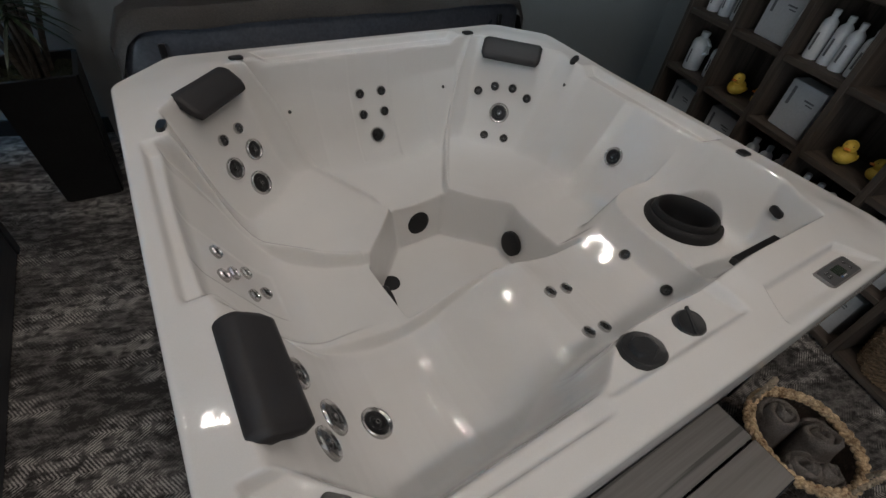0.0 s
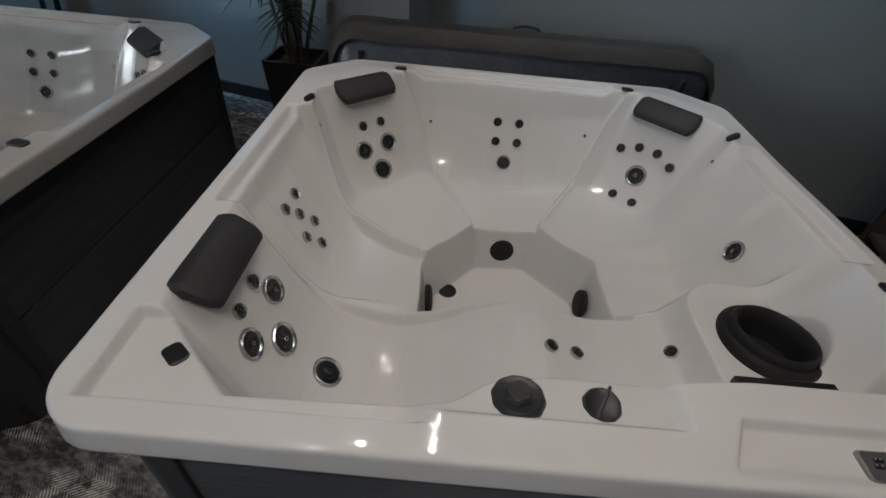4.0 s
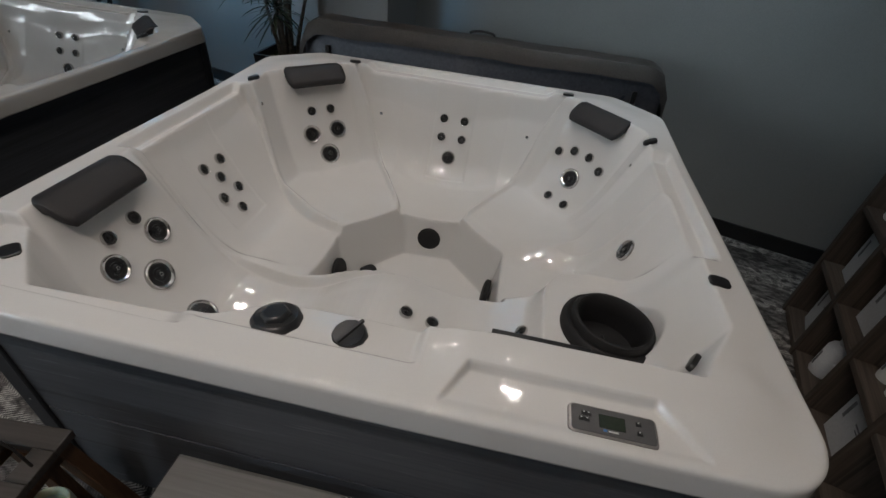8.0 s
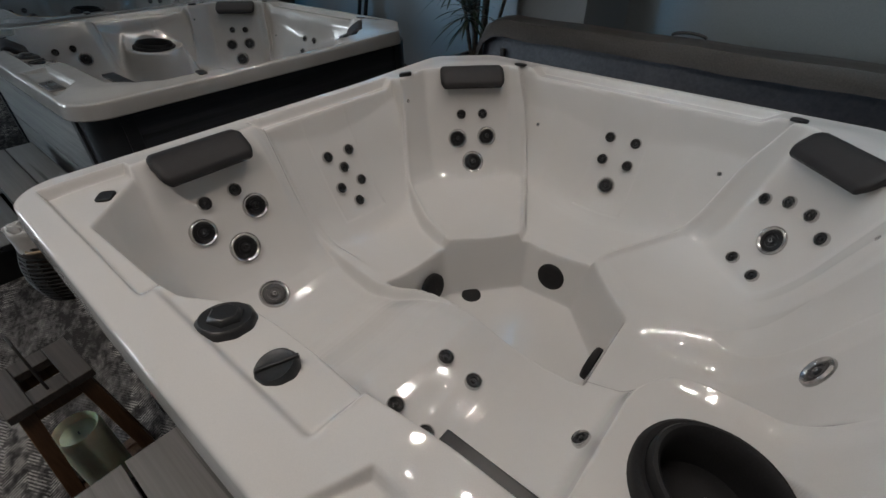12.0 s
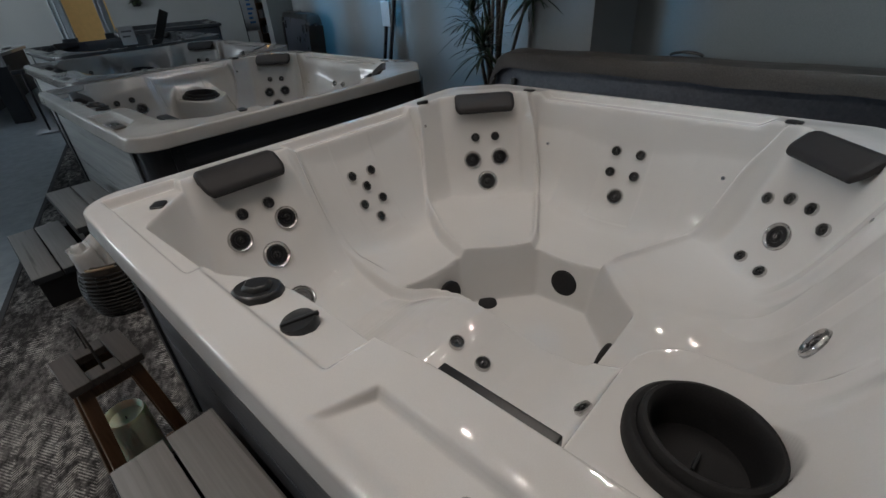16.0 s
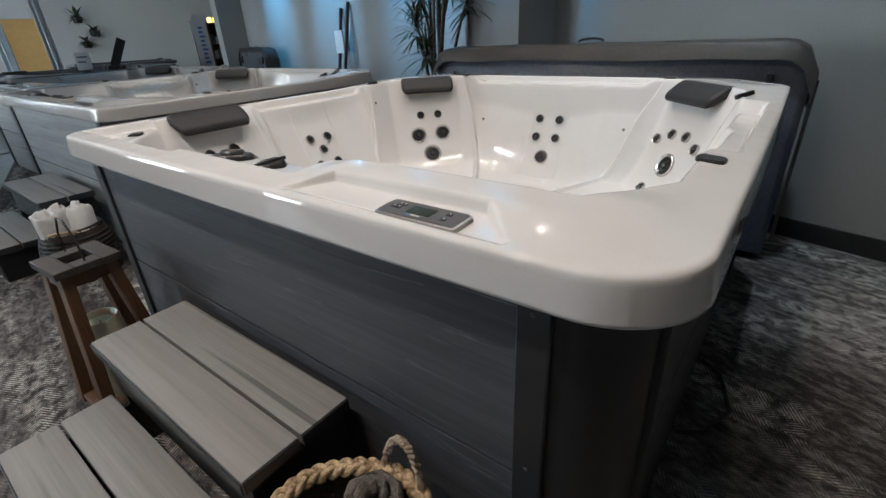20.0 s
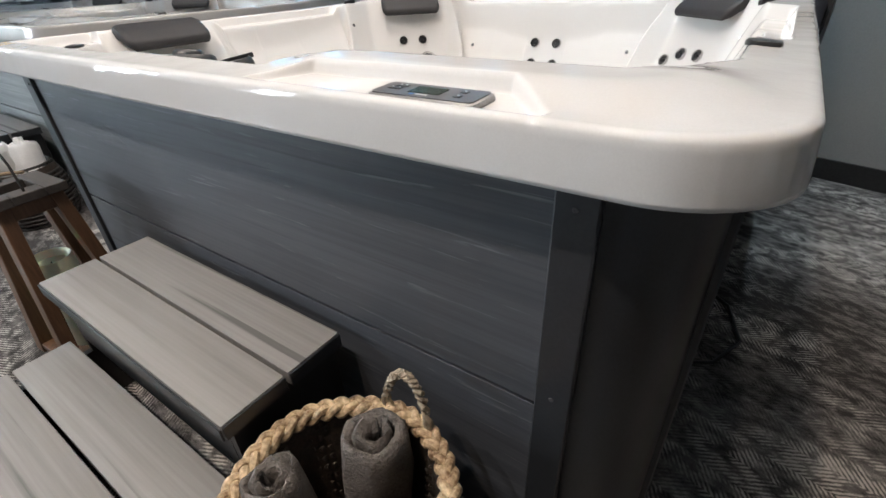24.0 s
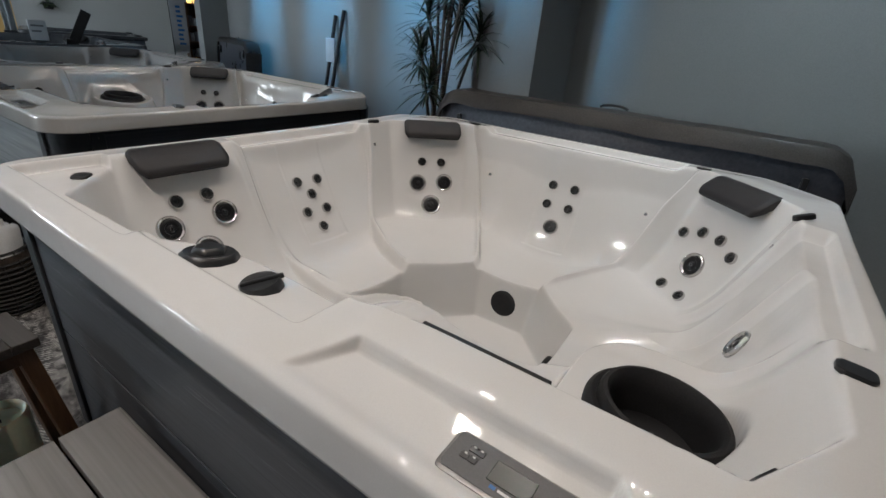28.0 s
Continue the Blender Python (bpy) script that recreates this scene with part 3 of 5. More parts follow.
def shell_mesh(n, mat, other=False):
    """A grid warped on to the outline, with a rolled lip along its edge."""
    u, v = np.meshgrid(np.linspace(-1, 1, n), np.linspace(-1, 1, n))
    a = np.arctan2(v, u)
    square = 1 / np.maximum(np.maximum(np.abs(np.cos(a)), np.abs(np.sin(a))), 1e-9)
    scale = edge_radius(a) / square
    blend = np.maximum(np.abs(u), np.abs(v)) ** 4
    scale = scale * blend + (1 - blend) * 1.045
    x, y = u * scale, v * scale
    verts = np.stack([x, y, shell_height(x, y, other)], -1).reshape(-1, 3)
    k = np.arange(n * n).reshape(n, n)
    faces = np.stack([k[:-1, :-1], k[:-1, 1:], k[1:, 1:], k[1:, :-1]], -1).reshape(-1, 4)
    ring = np.r_[k[0, :-1], k[:-1, -1], k[-1, :0:-1], k[:0:-1, 0]]
    base = verts[ring]
    out = base[:, :2] / np.linalg.norm(base[:, :2], axis=1)[:, None]
    rows, last = [verts], ring
    quads = [faces]
    count = len(verts)
    for off, drop in ((0.006, 0.0008), (0.0115, 0.0030), (0.0150, 0.0070), (0.0165, 0.0125), (0.0170, 0.0160), (0.0235, 0.061), (0.0235, 0.067), (0.018, 0.0685), (-0.05, 0.0685)):
        p = base.copy()
        p[:, :2] += out * off
        p[:, 2] = (0.904 - drop) if drop > 0.012 else p[:, 2] - drop
        now = np.arange(len(ring)) + count
        count += len(ring)
        quads.append(np.stack([now, np.roll(now, -1), np.roll(last, -1), last], -1))
        rows.append(p)
        last = now
    me = bpy.data.meshes.new("shell")
    me.from_pydata(np.concatenate(rows).tolist(), [], np.concatenate(quads).tolist())
    me.materials.append(mat)
    me.polygons.foreach_set("use_smooth", [True] * len(me.polygons))
    return me


def on_shell(x, y, lift=0.0, other=False):
    """The place and the normal of the shell over a spot of its plan."""
    e = 0.012
    z = float(shell_height(x, y, other))
    gx = float(shell_height(x + e, y, other) - shell_height(x - e, y, other)) / (2 * e)
    gy = float(shell_height(x, y + e, other) - shell_height(x, y - e, other)) / (2 * e)
    nrm = Vector((-gx, -gy, 1)).normalized()
    return Vector((x, y, z)) + nrm * lift, nrm


# ---- the tub's fittings, each built once ----
def data_of(name, bm, mat):
    ob = mesh_object(name, bm, mat)
    me = ob.data
    bpy.data.objects.remove(ob)
    return me


def jet_meshes(r, name):
    bm = revolve(bmesh.new(), [(r * 1.24, -0.004), (r * 1.23, 0.003), (r * 1.18, 0.0075), (r * 1.10, 0.0095), (r * 1.02, 0.0085), (r * 0.92, 0.0045), (r * 0.86, 0.002)], 28)
    rim = data_of(name + "_rim", bm, CHROME)
    bm = revolve(bmesh.new(), [(r * 0.90, 0.0015), (r * 0.86, 0.005), (r * 0.72, 0.0065), (r * 0.58, 0.006), (r * 0.52, 0.003), (r * 0.34, 0.003), (r * 0.29, 0.007), (r * 0.20, 0.008), (r * 0.14, 0.003), (0.0005, 0.0025)], 28)
    for k in range(3 if r > 0.025 else 0):
        a = 2 * math.pi * k / 3
        tube(bm, [(r * 0.52 * math.cos(a), r * 0.52 * math.sin(a), 0.004), (r * 0.72 * math.cos(a), r * 0.72 * math.sin(a), 0.007)], r * 0.05, 6)
    face = data_of(name + "_face", bm, BLACK)
    bm = revolve(bmesh.new(), [(r * 0.18, 0.007), (r * 0.15, 0.0095), (r * 0.11, 0.0095), (r * 0.09, 0.006)], 16)
    eye = data_of(name + "_nozzle", bm, CHROME)
    return rim, face, eye


JET_S, JET_M, JET_L, JET_XL = jet_meshes(0.0155, "small_jet"), jet_meshes(0.026, "medium_jet"), jet_meshes(0.031, "large_jet"), jet_meshes(0.039, "rotary_jet")
JETS = [
    (JET_S, -0.76, 0.68), (JET_S, -0.683, 0.757), (JET_L, -0.745, 0.634), (JET_L, -0.64, 0.743), (JET_XL, -0.654, 0.65),
    (JET_S, -0.059, 0.917), (JET_S, 0.06, 0.917), (JET_S, -0.059, 0.874), (JET_S, 0.06, 0.874), (JET_M, 0.0, 0.826),
    (JET_S, 0.609, 0.803), (JET_S, 0.682, 0.753), (JET_S, 0.753, 0.685), (JET_S, 0.805, 0.611), (JET_XL, 0.685, 0.681), (JET_S, 0.597, 0.671), (JET_S, 0.679, 0.591),
    (JET_S, -0.921, 0.060), (JET_S, -0.921, -0.056), (JET_S, -0.892, 0.001), (JET_S, -0.855, 0.058), (JET_S, -0.855, -0.057), (JET_S, -0.814, 0.001),
    (JET_S, -0.866, -0.506), (JET_S, -0.864, -0.619), (JET_L, -0.832, -0.463), (JET_L, -0.827, -0.667), (JET_XL, -0.781, -0.565), (JET_XL, -0.656, -0.567),
    (JET_L, 0.874, 0.004),
    (JET_S, 0.087, -0.470), (JET_S, 0.182, -0.466), (JET_S, 0.087, -0.672), (JET_S, 0.184, -0.668), (JET_S, 0.498, -0.461), (JET_S, 0.498, -0.672),
]
JET_SHARE = {JET_S: 1.30, JET_M: 1.25, JET_L: 1.25, JET_XL: 1.16}


def pillow_bm(length):
    """A wedge of foam that lies over the rim's inner edge."""
    sect = [(0.060, -0.020), (0.058, 0.010), (0.052, 0.019), (0.040, 0.023), (0.022, 0.025), (0.008, 0.022), (-0.026, 0.000), (-0.058, -0.024), (-0.068, -0.036), (-0.069, -0.050), (-0.060, -0.060), (-0.030, -0.052), (0.0, -0.034), (0.040, -0.030)]
    bm = bmesh.new()
    rings = []
    for s, k in ((-0.5, 0.62), (-0.49, 0.74), (-0.455, 0.95), (-0.44, 0.99), (-0.42, 1.0), (0.42, 1.0), (0.44, 0.99), (0.455, 0.95), (0.49, 0.74), (0.5, 0.62)):
        rings.append([(p * k + 0.0, s * length, q * k - 0.004 * (1 - k)) for p, q in sect])
    loft(bm, rings, True, True, True)
    return bm


PILLOW = data_of("pillow", pillow_bm(0.315), SOFT)


def pad_bm(w, d, h, r):
    bm = bmesh.new()
    o = rounded(-w / 2, -d / 2, w / 2, d / 2, r, 5)
    rings = [[(x * k, y * k, z) for x, y in o] for k, z in ((1.0, -0.004), (1.0, h * 0.6), (0.93, h), (0.82, h * 1.05))]
    loft(bm, rings, True, False, True)
    return bm


PAD = data_of("light_pad", pad_bm(0.058, 0.044, 0.005, 0.013), BLACK)
PAD_OVAL = data_of("light_pad_oval", pad_bm(0.064, 0.029, 0.011, 0.0142), BLACK)
SCREW = data_of("screw", revolve(bmesh.new(), [(0.009, 0.0), (0.008, 0.003), (0.003, 0.003), (0.0005, 0.0)], 12), CHROME)
TRIM_SCREW = data_of("trim_screw", revolve(bmesh.new(), [(0.0042, 0.0), (0.0038, 0.0015), (0.0014, 0.0015), (0.0004, 0.0)], 10), DARKGREY)
SUCTION = data_of("suction_cover", revolve(bmesh.new(), [(0.064, -0.004), (0.064, 0.012), (0.058, 0.019), (0.045, 0.022), (0.02, 0.0235), (0.0005, 0.024)], 32), RUBBER)
DRAIN = data_of("drain_cover", revolve(bmesh.new(), [(0.044, -0.002), (0.042, 0.006), (0.03, 0.009), (0.0005, 0.010)], 28), RUBBER)


def knob_bm(r, ridge):
    bm = bmesh.new()
    n = 40
    rings = []
    for k, z in ((1.02, 0.0), (1.0, 0.008), (0.94, 0.016), (0.86, 0.020), (0.80, 0.018)):
        rings.append([(r * k * (1 + (0.025 if i % 4 < 2 and k > 0.93 else 0)) * math.cos(2 * math.pi * i / n), r * k * (1 + (0.025 if i % 4 < 2 and k > 0.93 else 0)) * math.sin(2 * math.pi * i / n), z) for i in range(n)])
    loft(bm, rings, True, False, True)
    if ridge == "bar":
        box(bm, (-r * 0.10, -r * 1.12, 0.014), (r * 0.10, r * 0.85, 0.024), 0.003)
    else:
        rings = [[(r * 0.60 * k * math.cos(2 * math.pi * i / 6), r * 0.60 * k * math.sin(2 * math.pi * i / 6), z) for i in range(6)] for k, z in ((1.05, 0.017), (0.98, 0.026), (0.80, 0.031))]
        loft(bm, rings, True, False, True)
    return bm


def cut_panel(points, z0, z1, depth=0.010):
    """A thin board that follows points of the plan."""
    bm = bmesh.new()
    pts = [Vector((x, y, 0)) for x, y in points]
    nrm = []
    for i in range(len(pts)):
        d = (pts[min(i + 1, len(pts) - 1)] - pts[max(i - 1, 0)]).normalized()
        nrm.append(Vector((-d.y, d.x, 0)))
    rings = []
    for p, q in zip(pts, nrm):
        o, i = p, p + q * depth
        rings.append([(o.x, o.y, z0), (o.x, o.y, z1), (i.x, i.y, z1), (i.x, i.y, z0)])
    loft(bm, rings, True, True, True)
    return bm


def hot_tub(origin, shell_mat, front_mat, side_mat, label, grid, fine=True, wide=1.0, other=False):
    tub = thing("hot_tub", pose(*origin) @ Matrix.Diagonal((wide, 1, 1, 1)), label, "hot tub", "hot tubs in the showroom")
    shared("shell", shell_mesh(grid, shell_mat, other), tub, None, "glossy moulded acrylic shell with seats and a lounge")
    # cabinet
    h, z1, seam = 1.022, 0.838, 0.432
    part("core", boxed((-0.985, -0.985, 0.03), (0.985, 0.985, 0.13)), BLACK, tub, "black base pan")
    arc = lambda cx, cy, a0: [(cx + 0.15 * math.cos(radians(a0 + 90 * k / 10)), cy + 0.15 * math.sin(radians(a0 + 90 * k / 10))) for k in range(11)]
    for cx, cy, a0 in ((h - 0.15, -h + 0.15, 270), (h - 0.15, h - 0.15, 0), (-h + 0.15, h - 0.15, 90), (-h + 0.15, -h + 0.15, 180)):
        part("corner_panel", cut_panel(arc(cx, cy, a0), 0.02, z1), CORNER, tub, "smooth rounded corner panel")
    e = h - 0.155
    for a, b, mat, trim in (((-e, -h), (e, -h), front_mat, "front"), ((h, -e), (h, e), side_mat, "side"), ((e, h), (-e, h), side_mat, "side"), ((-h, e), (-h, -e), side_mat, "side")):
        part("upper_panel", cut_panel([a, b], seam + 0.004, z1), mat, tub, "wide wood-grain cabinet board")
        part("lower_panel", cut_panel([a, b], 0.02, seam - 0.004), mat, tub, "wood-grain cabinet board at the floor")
        d = (Vector(b) - Vector(a)).normalized()
        n = Vector((d.y, -d.x))
        for p, s in ((Vector(a), 1), (Vector(b), -1)):
            lo = p - d * s * 0.028
            q = [lo + n * 0.010, p + d * s * 0.030 + n * 0.010, p + d * s * 0.030 - n * 0.012, lo - n * 0.012]
            bm = prism(bmesh.new(), [(v.x, v.y) for v in q], 0.02, z1 - 0.004)
            bmesh.ops.bevel(bm, geom=[g for g in bm.edges], offset=0.003, segments=1, affect="EDGES")
            part("corner_trim", bm, CORNER, tub, "upright trim strip with screws")
            for zz in (0.10, 0.47, 0.80):
                c = p + d * s * 0.002 + n * 0.010
                shared("trim_screw", TRIM_SCREW, tub, facing((c.x, c.y, zz), (n.x, n.y, 0)))
    # jets
    for kind, x, y in JETS:
        if other and x < -0.8 and abs(y) < 0.2:
            continue
        rim, face, nozzle = kind
        p, nrm = on_shell(x, y, 0.001, other)
        ob = shared("jet", rim, tub, facing(p, nrm) @ Matrix.Scale(JET_SHARE[kind], 4), "polished steel jet rim")
        if fine:
            f = shared("jet_face", face, ob, None, "black jet insert")
            shared("nozzle", nozzle, ob)
        else:
            shared("jet_face", face, ob)
    # pillows
    for x, y, z, turn in ((-0.46, -0.90, 0.900, 262) if other else (-0.915, -0.555, 0.905, 180), (-0.757, 0.757, 0.908, 135), (0.757, 0.757, 0.908, 45)):
        m = Matrix.Translation((x, y, z)) @ pose(0, 0, 0, 0, 0, turn)
        shared("pillow", PILLOW, tub, m, "charcoal foam head pillow")
    # lights let into the rim
    for x, y, turn, me in ((-0.600, 0.955, 10, PAD), (0.594, 0.955, -10, PAD), (0.988, -0.462, 85, PAD), (-0.872, -0.868, -40, PAD), (-0.948, 0.480, 78, PAD_OVAL), (0.948, 0.482, -78, PAD_OVAL), (0.898, -0.712, 60, PAD_OVAL)):
        p, nrm = on_shell(x, y, 0.002)
        shared("light_pad", me, tub, facing(p, nrm, 0) @ pose(0, 0, 0, 0, 0, turn if nrm.z > 0.9 else 0))
    for x, y in ((-0.425, 0.884), (0.423, 0.884), (-0.90, 0.44), (0.895, 0.455)):
        p, nrm = on_shell(x, y, 0.0)
        shared("screw", SCREW, tub, facing(p, nrm))
    # suction covers and drain
    for x, y, nx, ny in ((0.005, 0.368, 0, -1), (-0.352, -0.03, 1, 0), (0.360, 0.026, -1, 0)):
        shared("suction_cover", SUCTION, tub, facing((x, y, 0.252), (nx, ny, 0.14)), "matt black suction cover")
    shared("drain_cover", DRAIN, tub, facing((-0.257, 0.130, 0.152), (0, 0, 1)), "matt black drain cover")
    for x, y, nx, ny in ((-0.20, 0.318, 0.75, -0.66), (0.275, 0.27, -0.72, -0.69)):
        shared("screw", SCREW, tub, facing((x - 0.02 * -nx, y - 0.02 * -ny, 0.325), (nx, ny, 0.14)))
    for k in range(3):
        part("floor_slot", boxed((-0.022, -0.004, 0), (0.022, 0.004, 0.004), 0.001, 1), BLACK, tub, "", pose(0.06 + 0.11 * k, -0.262, 0.40, 70, 0, -4))
    # filter
    fx, fy = (-0.80, 0.02) if other else (0.753, -0.485)
    base = float(shell_height(fx + (0.155 if other else -0.173), fy, other)) + 0.004
    bm = revolve(bmesh.new(), [(0.178, -0.03), (0.180, 0.004), (0.176, 0.018), (0.166, 0.026), (0.154, 0.024), (0.150, 0.012)], 48)
    ring = part("filter_ring", bm, RUBBER, tub, "wide matt black filter ring", pose(fx, fy, base, -4, 4, 0) @ Matrix.Scale(0.87, 4))
    bm = revolve(bmesh.new(), [(0.152, 0.000), (0.151, 0.040), (0.145, 0.050), (0.136, 0.052), (0.128, 0.044), (0.122, -0.02), (0.118, -0.075), (0.0005, -0.078)], 48)
    part("filter_basket", bm, RUBBER, ring, "deep black filter cup")
    part("basket_fin", boxed((-0.004, -0.03, -0.08), (0.004, 0.03, -0.055), 0.001, 1), BLACK, ring)
    part("weir_bar", boxed((0.45, -0.74, 0.850), (0.83, -0.68, 0.866), 0.004, 3) if other else boxed((0.374, -0.842, 0.886), (0.606, -0.812, 0.911), 0.004, 3), BLACK, tub, "dark bar under the deck's inner edge")
    # console knobs
    part("diverter_knob", knob_bm(0.058, "hex"), KNOB, tub, "large graphite diverter knob", pose(-0.123, -0.907, 0.883, -9, 0, 20))
    part("air_knob", knob_bm(0.041, "bar"), KNOB, tub, "small graphite air knob with a bar grip", pose(0.056, -0.908, 0.883, -9, 0, 150))
    # control panel
    zc = float(shell_height(0.637, -0.999)) - 0.003
    tilt = pose(0.637, -0.999, zc, 2.5, 0, 0) @ Matrix.Scale(0.92, 4)
    bm = bmesh.new()
    o = rounded(-0.096, -0.036, 0.096, 0.036, 0.012, 5)
    loft(bm, [[(x * k, y * j, z) for x, y in o] for k, j, z in ((1.0, 1.0, -0.006), (1.0, 1.0, 0.006), (0.985, 0.96, 0.011), (0.95, 0.88, 0.0125))], True, False, True)
    panel = part("control_panel", bm, SILVER, tub, "silver-rimmed control panel", tilt)
    bm = bmesh.new()
    prism(bm, rounded(-0.090, -0.0295, 0.090, 0.0305, 0.008, 5), 0.0120, 0.0137)
    part("panel_face", bm, DARKGREY, panel, "dark grey key face")
    part("screen", boxed((-0.030, -0.014, 0.0132), (0.026, 0.018, 0.0145), 0.001, 1), LCD, panel, "unlit grey-green display")
    if fine:
        for x, y in ((-0.062, 0.012), (-0.052, 0.012), (-0.068, -0.002), (-0.056, -0.002), (0.055, 0.012), (0.056, -0.010)):
            part("key", boxed((x - 0.006, y - 0.005, 0.0134), (x + 0.006, y + 0.005, 0.0148), 0.001, 1), BLACK, panel)
            part("key_mark", boxed((x - 0.0018, y + 0.0022, 0.0146), (x + 0.0018, y + 0.0046, 0.0152)), PRINT, panel)
        part("badge_mark", boxed((-0.022, -0.022, 0.0135), (-0.014, -0.017, 0.0142)), BLUEMARK, panel)
        part("badge_bar", boxed((-0.011, -0.0215, 0.0135), (0.010, -0.0178, 0.0142)), PRINT, panel)
    return tub


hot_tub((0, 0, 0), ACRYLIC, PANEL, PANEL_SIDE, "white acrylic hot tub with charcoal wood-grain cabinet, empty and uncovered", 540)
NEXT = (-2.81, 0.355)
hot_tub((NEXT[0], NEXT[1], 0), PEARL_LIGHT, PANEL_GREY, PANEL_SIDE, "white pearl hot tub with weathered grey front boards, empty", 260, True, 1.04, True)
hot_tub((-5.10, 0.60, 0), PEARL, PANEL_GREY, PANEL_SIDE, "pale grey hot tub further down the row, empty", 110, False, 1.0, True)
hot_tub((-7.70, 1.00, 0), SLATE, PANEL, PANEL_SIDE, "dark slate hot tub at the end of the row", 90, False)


# ---- the large structure ----
def fixed(name, bm, mat, label="", category="", m=ROOM):
    ob = mesh_object(name, bm, mat)
    ob.matrix_world = m
    return tagged(ob, label or name.replace("_", " "), category, "", "structure")


fixed("floor", boxed((-16.2, -7.6, -0.2), (2.7, 5.2, -0.008)), CONCRETE, "polished blue-grey concrete showroom floor", "floor")
fixed("carpet", boxed((-11.5, -2.08, -0.008), (2.188, 1.868, 0.0)), CARPET, "worn charcoal herringbone carpet", "carpet")
fixed("carpet_edge", boxed((-11.5, -2.112, -0.008), (2.188, -2.0805, 0.004), 0.002, 1), EDGING, "dark binding strip along the carpet", "trim")
fixed("ground", boxed((-60, -60, -0.4), (60, 60, -0.21)), CONCRETE, "pale pavement outside the shop", "ground")
fixed("wall_north", boxed((-9.5, 1.87, -0.2), (2.7, 2.05, 4.0)), WALL, "pale blue-grey painted back wall", "wall")
fixed("wall_pier", boxed((-1.69, 1.47, -0.2), (-1.09, 1.869, 4.0)), WALL, "pale painted pier on the back wall", "wall")
fixed("wall_return", boxed((-9.68, 1.87, -0.2), (-9.501, 5.2, 4.0)), WALL, "end of the pale painted wall", "wall")
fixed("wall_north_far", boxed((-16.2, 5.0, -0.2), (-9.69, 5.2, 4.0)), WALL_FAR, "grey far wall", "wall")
fixed("wall_east", boxed((2.19, -7.6, -0.2), (2.6, 1.869, 4.0)), WALL, "painted side wall behind the shelves", "wall")
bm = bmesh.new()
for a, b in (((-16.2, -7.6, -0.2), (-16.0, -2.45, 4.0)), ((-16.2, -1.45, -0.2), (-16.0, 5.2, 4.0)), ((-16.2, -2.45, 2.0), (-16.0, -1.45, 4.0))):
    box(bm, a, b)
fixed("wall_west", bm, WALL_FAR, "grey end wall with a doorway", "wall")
# Self-glowing wall that stands in for the side room's lighting.
fixed("side_room_wall", boxed((-17.6, -3.4, -0.2), (-17.5, -0.9, 2.6)), DOORGLOW, "wall beyond the doorway, glowing by itself in place of room light", "wall")
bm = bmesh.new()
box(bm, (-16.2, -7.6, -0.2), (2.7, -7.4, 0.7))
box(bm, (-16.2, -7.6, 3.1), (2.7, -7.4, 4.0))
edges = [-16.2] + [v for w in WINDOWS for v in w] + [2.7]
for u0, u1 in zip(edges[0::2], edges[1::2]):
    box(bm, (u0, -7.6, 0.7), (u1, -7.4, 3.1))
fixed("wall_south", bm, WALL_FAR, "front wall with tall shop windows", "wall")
for u0, u1 in WINDOWS:
    bm = bmesh.new()
    for a, b in (((u0, 0.7), (u0 + 0.06, 3.1)), ((u1 - 0.06, 0.7), (u1, 3.1)), ((u0 + 0.06, 0.7), (u1 - 0.06, 0.76)), ((u0 + 0.06, 3.04), (u1 - 0.06, 3.1)), (((u0 + u1) / 2 - 0.04, 0.76), ((u0 + u1) / 2 + 0.04, 3.04)), ((u0 + 0.06, 1.5), (u1 - 0.06, 1.58)), ((u0 + 0.06, 2.28), (u1 - 0.06, 2.36))):
        box(bm, (a[0], -7.55, a[1]), (b[0], -7.45, b[1]), 0.004, 1)
    win = fixed("window", bm, BASEB, "tall shop window with dark frame", "window")
    pane = part("pane", boxed((u0 + 0.06, -7.505, 0.76), (u1 - 0.06, -7.495, 3.04)), GLASS, win)
    pane.visible_shadow = False
fixed("ceiling", boxed((-16.2, -7.6, 4.0), (2.7, 5.2, 4.2)), CEIL, "unseen ceiling, pale blue-grey to bounce light down", "ceiling")
for k in range(6):
    u = -15.0 + 2.9 * k
    fixed("ceiling_beam", boxed((u, -7.4, 3.72), (u + 0.16, 1.86, 3.999), 0.01, 1), STEEL, "white painted steel ceiling beam", "beam")
fixed("baseboard", boxed((-9.5, 1.852, 0.0), (2.174, 1.8695, 0.11), 0.003, 1), BASEB, "black baseboard of the back wall", "baseboard")
fixed("baseboard", boxed((-1.705, 1.455, 0.0), (-1.075, 1.4695, 0.11), 0.003, 1), BASEB, "black baseboard of the pier", "baseboard")
fixed("baseboard", boxed((2.175, -7.4, 0.0), (2.1895, 1.85, 0.11), 0.003, 1), BASEB, "black baseboard of the side wall", "baseboard")


fixed("mezzanine_beam", boxed((-10.5, -7.4, 2.02), (-10.34, -2.70, 2.30), 0.01, 1), STEEL, "white painted edge beam of the low gallery", "beam")
fixed("gallery_rail", boxed((-13.46, -7.4, 2.36), (-13.38, 1.86, 2.42), 0.005, 1), STEEL, "pale rail that carries the far spots", "rail")


